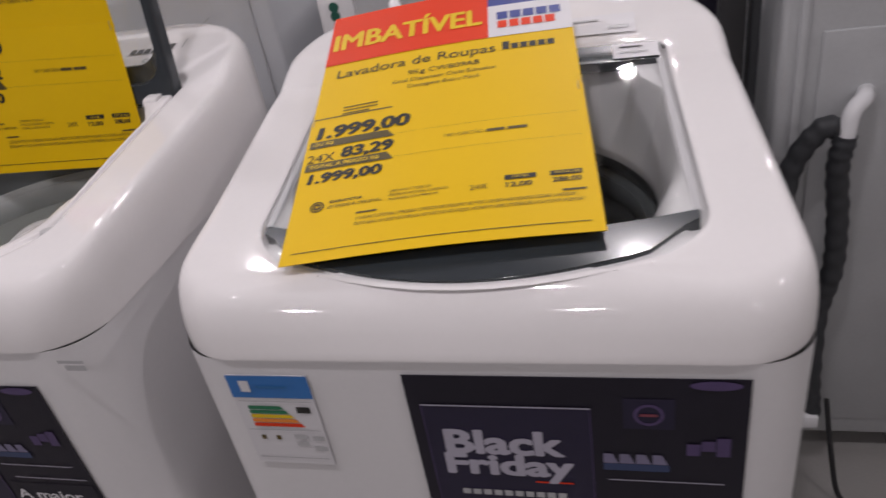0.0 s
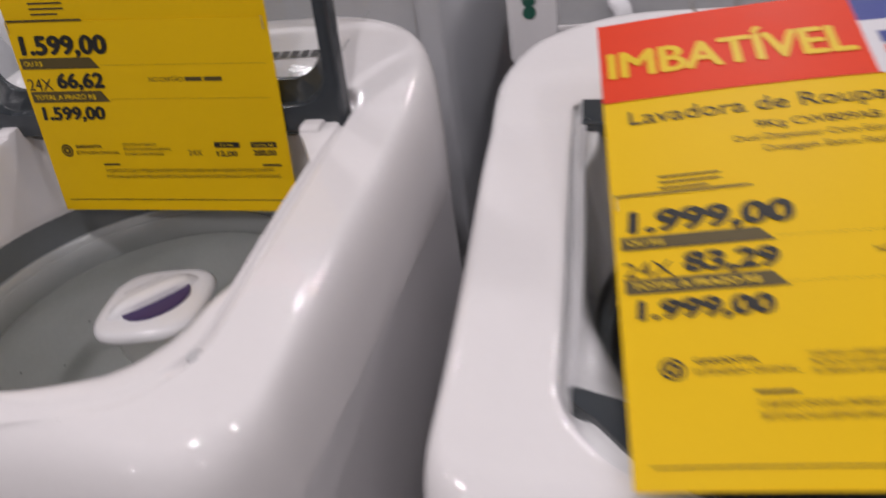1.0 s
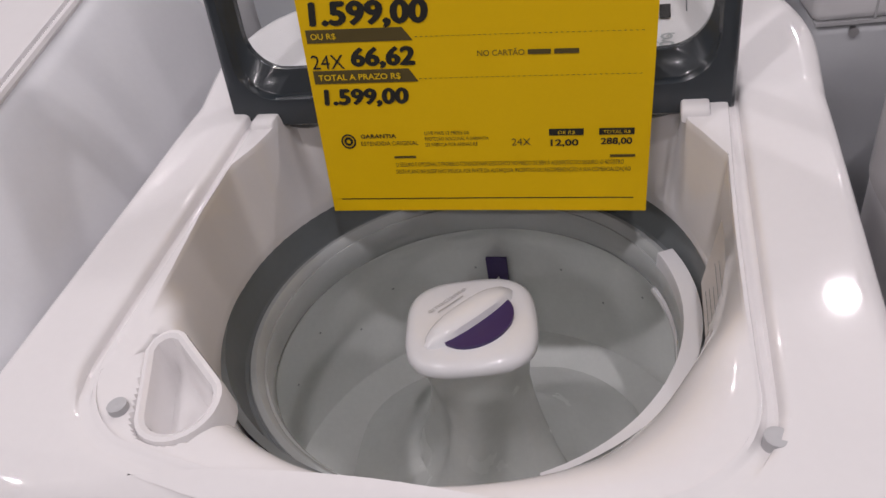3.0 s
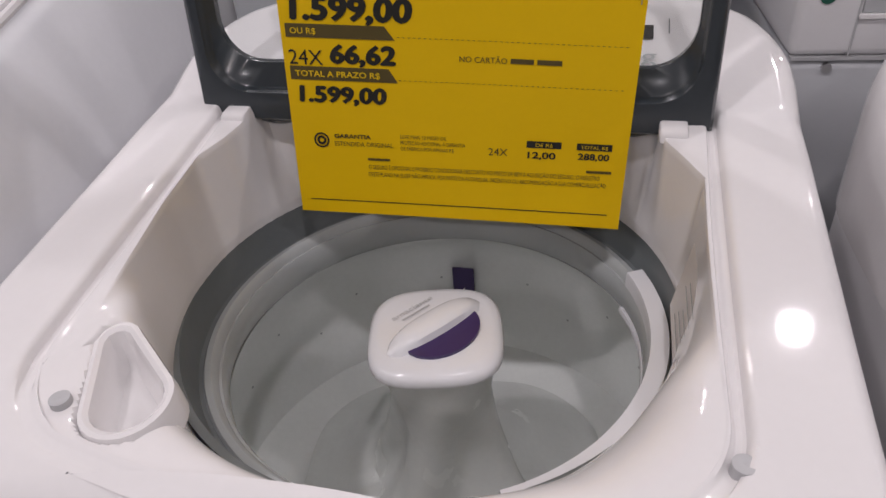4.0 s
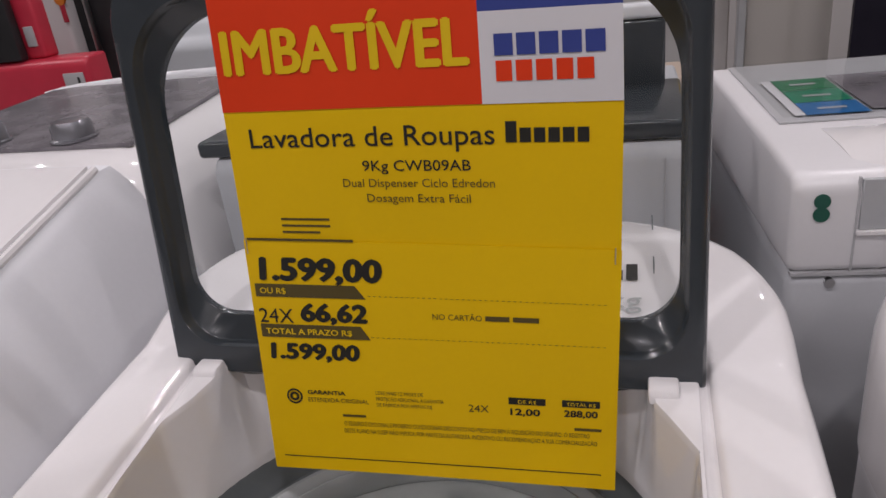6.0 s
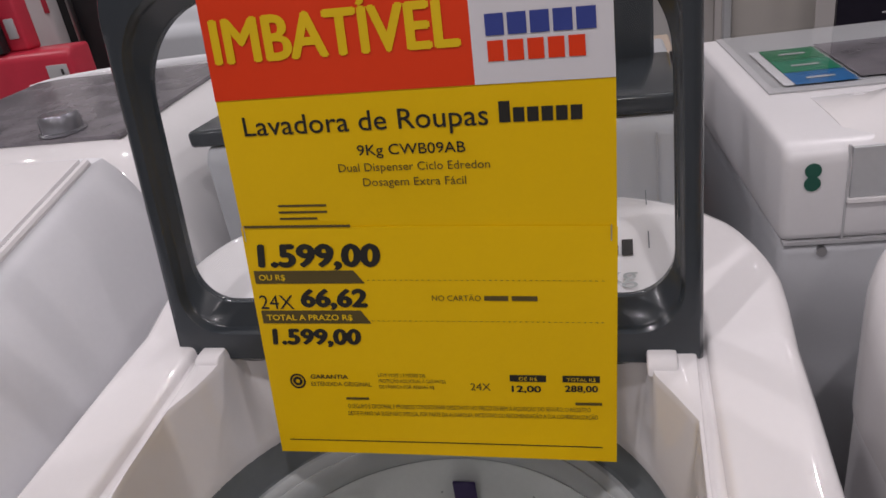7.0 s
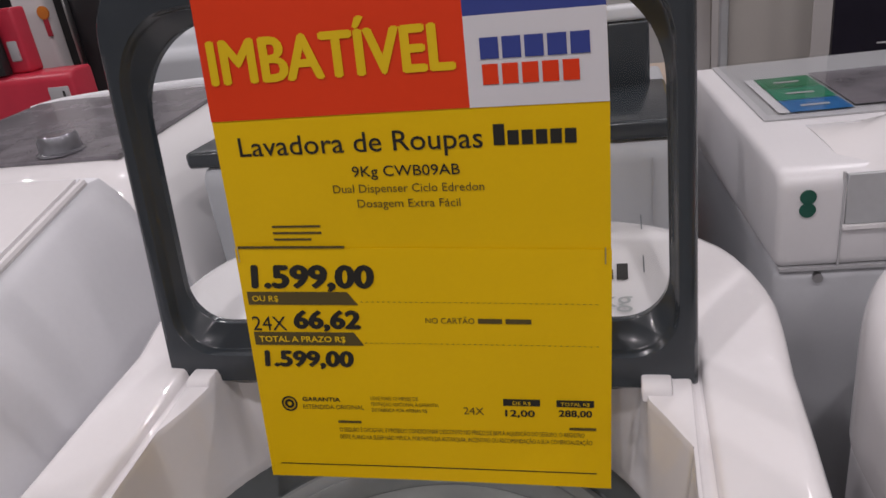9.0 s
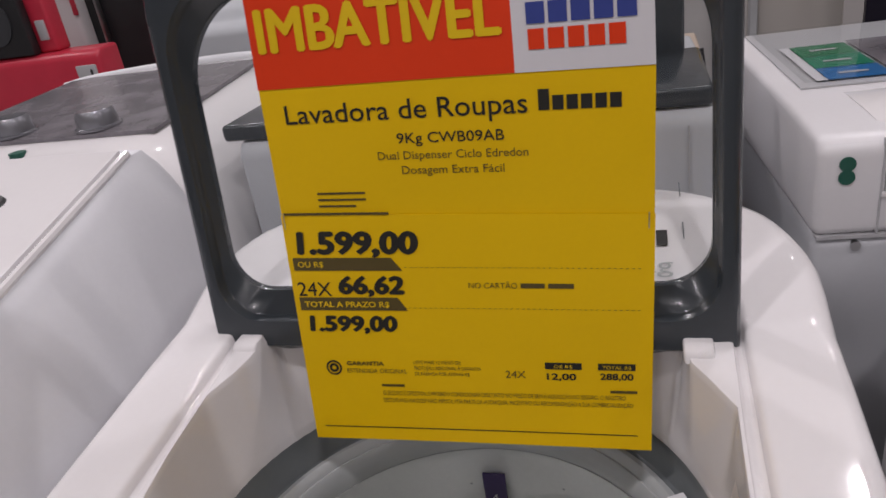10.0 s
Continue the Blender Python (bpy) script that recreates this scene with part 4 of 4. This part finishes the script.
for k in range(3):
    part("sticker_bar", bar(top_d, 0.085, 0.12, 0.122 + 0.065 * k, 0.13 + 0.065 * k, 0.0052), "pale", wd)
bul = []
for f in np.linspace(0, 1, 16):
    x = DX + 0.07 + 0.525 * f
    hh = 0.058 * step(0, 0.3, f)
    bul.append([(x, DY + 0.004, 1.02), (x, DY - 0.001, 1.03 + hh * 0.3), (x, DY + 0.012, 1.042 + hh * 0.75), (x, DY + 0.05, 1.05 + hh), (x, DY + 0.09, 1.053 + hh * 0.9), (x, DY + 0.13, 1.054 + hh * 0.4), (x, DY + 0.16, 1.053)])
part("console", loft(bul, True, True, cyclic=False), "enamel", wd, "white curved console")
part("recess", box(DX + 0.066, DX + 0.34, DY - 0.0015, DY + 0.004, 0.987, 1.043, 0.001, 1), "zinc", wd, "grey valve recess")
part("inlet_valve", tube(smooth_path([(DX + 0.135, DY + 0.01, 1.014), (DX + 0.135, DY - 0.018, 1.014), (DX + 0.141, DY - 0.028, 1.007), (DX + 0.143, DY - 0.03, 0.994)]), 0.011, 14), "cap", wd, "white plastic water inlet")
part("recess_sill", box(DX + 0.064, DX + 0.342, DY - 0.004, DY + 0.004, 0.981, 0.987, 0.001, 1), "enamel", wd)
part("recess_edge", box(DX + 0.0625, DX + 0.0645, DY - 0.0012, DY + 0.004, 0.94, 1.045), "pale", wd)
part("panel_gap", box(DX + 0.004, DX + 0.596, DY - 0.001, DY + 0.01, 0.9345, 0.9385), "pale", wd)
for dz in (0.0, 0.0145):
    part("dot_sticker", tube([(DX + 0.029, DY + 0.004, 1.006 + dz), (DX + 0.029, DY - 0.0015, 1.006 + dz)], 0.0082, 20), "dotgreen", wd, "dark green round sticker")
for x, z in ((DX + 0.044, 0.926), (DX + 0.06, 0.62)):
    part("screw", tube([(x, DY + 0.005, z), (x, DY - 0.003, z)], 0.0055, 12), "steel", wd)
turn_ob(wd, 4.5)

wg = thing("washing_machine", 0.68, 1.87, 0, "washing machine showing its galvanised back with grey hoses", "washing machine", "washing machines in the back row")
part("body", box(0.37, 0.97, 1.575, 2.15, 0.05, 1.02, 0.012, 3), "zinc", wg)
part("back_rib", box(0.395, 0.41, 1.568, 1.577, 0.08, 0.95, 0.004, 2), "zinc", wg)
part("back_panel", box(0.43, 0.93, 1.57, 1.577, 0.1, 0.9, 0.003, 2), "zinc", wg)
part("top_cover", box(0.365, 0.975, 1.57, 2.155, 1.022, 1.07, 0.02, 4), "enamel", wg)
part("elbow", tube(smooth_path([(0.50, 1.572, 0.80), (0.485, 1.53, 0.805), (0.468, 1.515, 0.79), (0.463, 1.512, 0.745)]), 0.013, 14), "cap", wg, "white plastic hose elbow")
part("hose", tube(smooth_path([(0.463, 1.512, 0.755), (0.458, 1.512, 0.70), (0.47, 1.515, 0.6), (0.475, 1.52, 0.5), (0.465, 1.53, 0.4), (0.47, 1.53, 0.25), (0.48, 1.53, 0.15)], 14), lambda t: 0.017 + 0.0012 * math.sin(t * 420), 12), "rubber", wg, "dark grey ribbed drain hose")
part("hose", tube(smooth_path([(0.458, 1.525, 0.76), (0.43, 1.52, 0.765), (0.395, 1.525, 0.70), (0.39, 1.53, 0.6), (0.41, 1.535, 0.5), (0.43, 1.535, 0.35), (0.435, 1.535, 0.2)], 14), lambda t: 0.017 + 0.0012 * math.sin(t * 420), 12), "rubber", wg, "dark grey ribbed drain hose")
part("hose_clip", box(0.44, 0.488, 1.505, 1.54, 0.135, 0.165, 0.004, 2), "cap", wg)
for x in (0.4, 0.94):
    for y in (1.62, 2.1):
        part("foot", lathe(x, y, [(0.0, 0.0), (0.024, 0.0), (0.026, 0.008), (0.015, 0.02), (0.015, 0.06)], 16), "black", wg)
cb = thing("power_cable", 0.56, 1.4, 0, "thin black coiled power cable on the floor", "cable")
part("wire", tube(smooth_path([(0.5, 1.52, 0.2), (0.51, 1.48, 0.1), (0.53, 1.44, 0.01), (0.60, 1.42, 0.006), (0.64, 1.36, 0.02), (0.58, 1.32, 0.006), (0.53, 1.36, 0.012), (0.58, 1.42, 0.018), (0.7, 1.4, 0.006)], 10), 0.005, 8), "black", cb)
st = thing("steel_upright", 0.305, 1.6, 0, "dark painted upright between the machines", "upright")
part("post", box(0.285, 0.325, 1.6, 1.64, 0, 1.3, 0.004, 2), "black", st)
part("side_strip", box(0.335, 0.35, 1.62, 1.66, 0, 1.3, 0.003, 2), "rubber", st)

# narrow carton and hanging cord in the gap between the back machines
bx = thing("carton", -0.45, 2.35, 0, "narrow beige carton with a red and yellow sticker", "carton")
part("box", box(-0.50, -0.412, 2.25, 2.5, 0, 1.0, 0.003, 1), "card", bx)
part("sticker", box(-0.498, -0.42, 2.246, 2.2495, 0.665, 0.715), "orange", bx, "yellow-orange sticker")
part("sticker", box(-0.498, -0.42, 2.246, 2.2495, 0.717, 0.76), "red", bx, "red sticker")
cd = thing("extension_cord", -0.405, 2.2, 0.56, "black cord with plug hanging in the gap", "cord")
part("wire", tube(smooth_path([(-0.42, 2.22, 1.02), (-0.407, 2.215, 0.9), (-0.411, 2.21, 0.75), (-0.405, 2.21, 0.6)]), 0.006, 8), "black", cd)
part("plug", box(-0.417, -0.395, 2.2, 2.222, 0.56, 0.6, 0.005, 2), "black", cd)

# ---- far side of the store ----
col = tagged(part("column", box(-0.188, 0.05, 3.2, 3.45, 0, CEILING_Z, 0.01, 2), "column"), "pale painted store column", "column", "", "structure")
pt = tagged(part("partition_trim", box(-0.216, -0.192, 3.16, 3.2, 0, CEILING_Z, 0.003, 1), "zinc"), "grey metal partition trim", "trim", "", "structure")
part("panel", box(-2.3, -0.22, 3.34, 3.4, 0, 2.4, 0.005, 1), "wall", None)
tagged(bpy.data.objects["panel"], "pale grey display partition", "partition", "", "structure")
sg = thing("hanging_sign", -0.25, 3.1, 0.86, "small yellow price card on the partition", "price card")
part("card", box(-0.284, -0.204, 3.12, 3.124, 1.062, 1.26, 0.001, 1), "yellow", sg)
for k in range(2):
    part("ink_bar", box(-0.27 + 0.03 * k, -0.25 + 0.03 * k, 3.117, 3.1195, 1.1, 1.11), "ink", sg)
bp = thing("sale_banner", 0.2, 3.0, 0.0, "tall black sale banner with white and red words", "banner")
bpc = lambda u, v, h: (0.055 + u, 3.0 - h + 0.0 * v, v)
part("banner_sheet", thick_sheet(bpc, 0, 0.42, 0.1, 1.9, 0.0, 0.02, 2, 4), "poster", bp)
part("banner_words", words("A maior", bpc, 0.125, 0.3, 0.845, 0.04, 0.004, 0.02), "white_paper", bp)
part("banner_words", words("Black", bpc, 0.125, 0.25, 0.785, 0.04, 0.004, 0.02), "white_paper", bp)
part("banner_bar", bar(bpc, 0.125, 0.22, 0.735, 0.765, 0.004), "red", bp)
part("banner_bar", bar(bpc, 0.125, 0.2, 0.68, 0.71, 0.004), "red", bp)
part("banner_rule", bar(bpc, 0.11, 0.3, 0.905, 0.909, 0.004), "white_paper", bp)
part("foot", box(0.0, 0.5, 2.92, 3.12, 0.0, 0.1, 0.01, 2), "black", bp)

# red display stand with dark boxes and a white appliance
rd = thing("display_stand", -2.75, 3.1, 0, "red painted display stand with dark goods", "display stand")
part("low_block", profile_block([(2.95, 0.0), (2.95, 1.055), (2.97, 1.075), (3.07, 1.08), (3.07, 0.0)], -3.6, -2.354, 0.012, 3), "redplastic", rd)
part("high_block", box(-2.66, -2.55, 3.0, 3.07, 1.077, 1.3, 0.012, 3), "redplastic", rd)
part("grey_plate", box(-2.46, -2.375, 2.943, 2.952, 0.945, 1.025, 0.004, 2), "pale", rd)
part("plate_mark", box(-2.4, -2.39, 2.94, 2.9425, 0.99, 1.01, 0.001, 1), "black", rd)
part("grey_plate", box(-2.61, -2.57, 2.993, 3.002, 1.12, 1.19, 0.004, 2), "pale", rd)
ld = thing("loudspeaker", -2.85, 3.02, 1.085, "black loudspeaker box standing on the red stand", "loudspeaker")
part("cabinet", box(-3.15, -2.62, 2.955, 2.995, 1.078, 1.6, 0.008, 2), "black", ld)
part("cone", tube([(-2.75, 2.956, 1.2), (-2.75, 2.949, 1.2)], 0.08, 28), "rubber", ld)
fr = thing("white_appliance", -2.95, 3.75, 0, "tall white appliance with a red award ribbon", "refrigerator")
part("body", box(-3.1, -2.93, 3.6, 3.68, 0.02, 1.7, 0.02, 3), "enamel", fr)
part("ribbon", box(-2.95, -2.922, 3.592, 3.598, 1.155, 1.245, 0.003, 1), "redplastic", fr, "red award ribbon")
part("ribbon_disc", tube([(-2.937, 3.6, 1.255), (-2.937, 3.59, 1.255)], 0.028, 16), "orange", fr)
df = thing("dark_appliance", -2.6, 3.8, 0, "tall black appliance at the back of the store", "refrigerator")
part("body", box(-2.915, -2.35, 3.7, 4.1, 0.02, 1.8, 0.02, 3), "black", df)
part("handle", box(-2.89, -2.875, 3.665, 3.695, 0.98, 1.3, 0.006, 2), "steel", df)
dk = thing("dark_shelving", -3.9, 4.3, 0, "dark shelving along the back wall", "shelving")
part("back", box(-5.0, -3.0, 4.4, 4.5, 0, 2.2, 0.01, 1), "black", dk)
for z in (0.4, 0.9, 1.4, 1.9):
    part("shelf", box(-5.0, -3.0, 4.0, 4.4, z, z + 0.03, 0.004, 1), "black", dk)
# pale machine lids standing behind the back row
wl = thing("washing_machine", -1.55, 2.6, 0, "pale grey washing machine behind the back row", "washing machine", "washing machines in the back row")
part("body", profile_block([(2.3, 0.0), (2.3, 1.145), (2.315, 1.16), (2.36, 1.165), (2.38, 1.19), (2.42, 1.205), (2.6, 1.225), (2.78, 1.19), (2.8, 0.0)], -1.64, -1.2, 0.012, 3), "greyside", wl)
part("groove", box(-1.62, -1.22, 2.296, 2.302, 1.055, 1.063), "pale", wl)
part("hinge_cap", box(-1.6, -1.58, 2.29, 2.302, 1.09, 1.14, 0.004, 2), "rubber", wl)
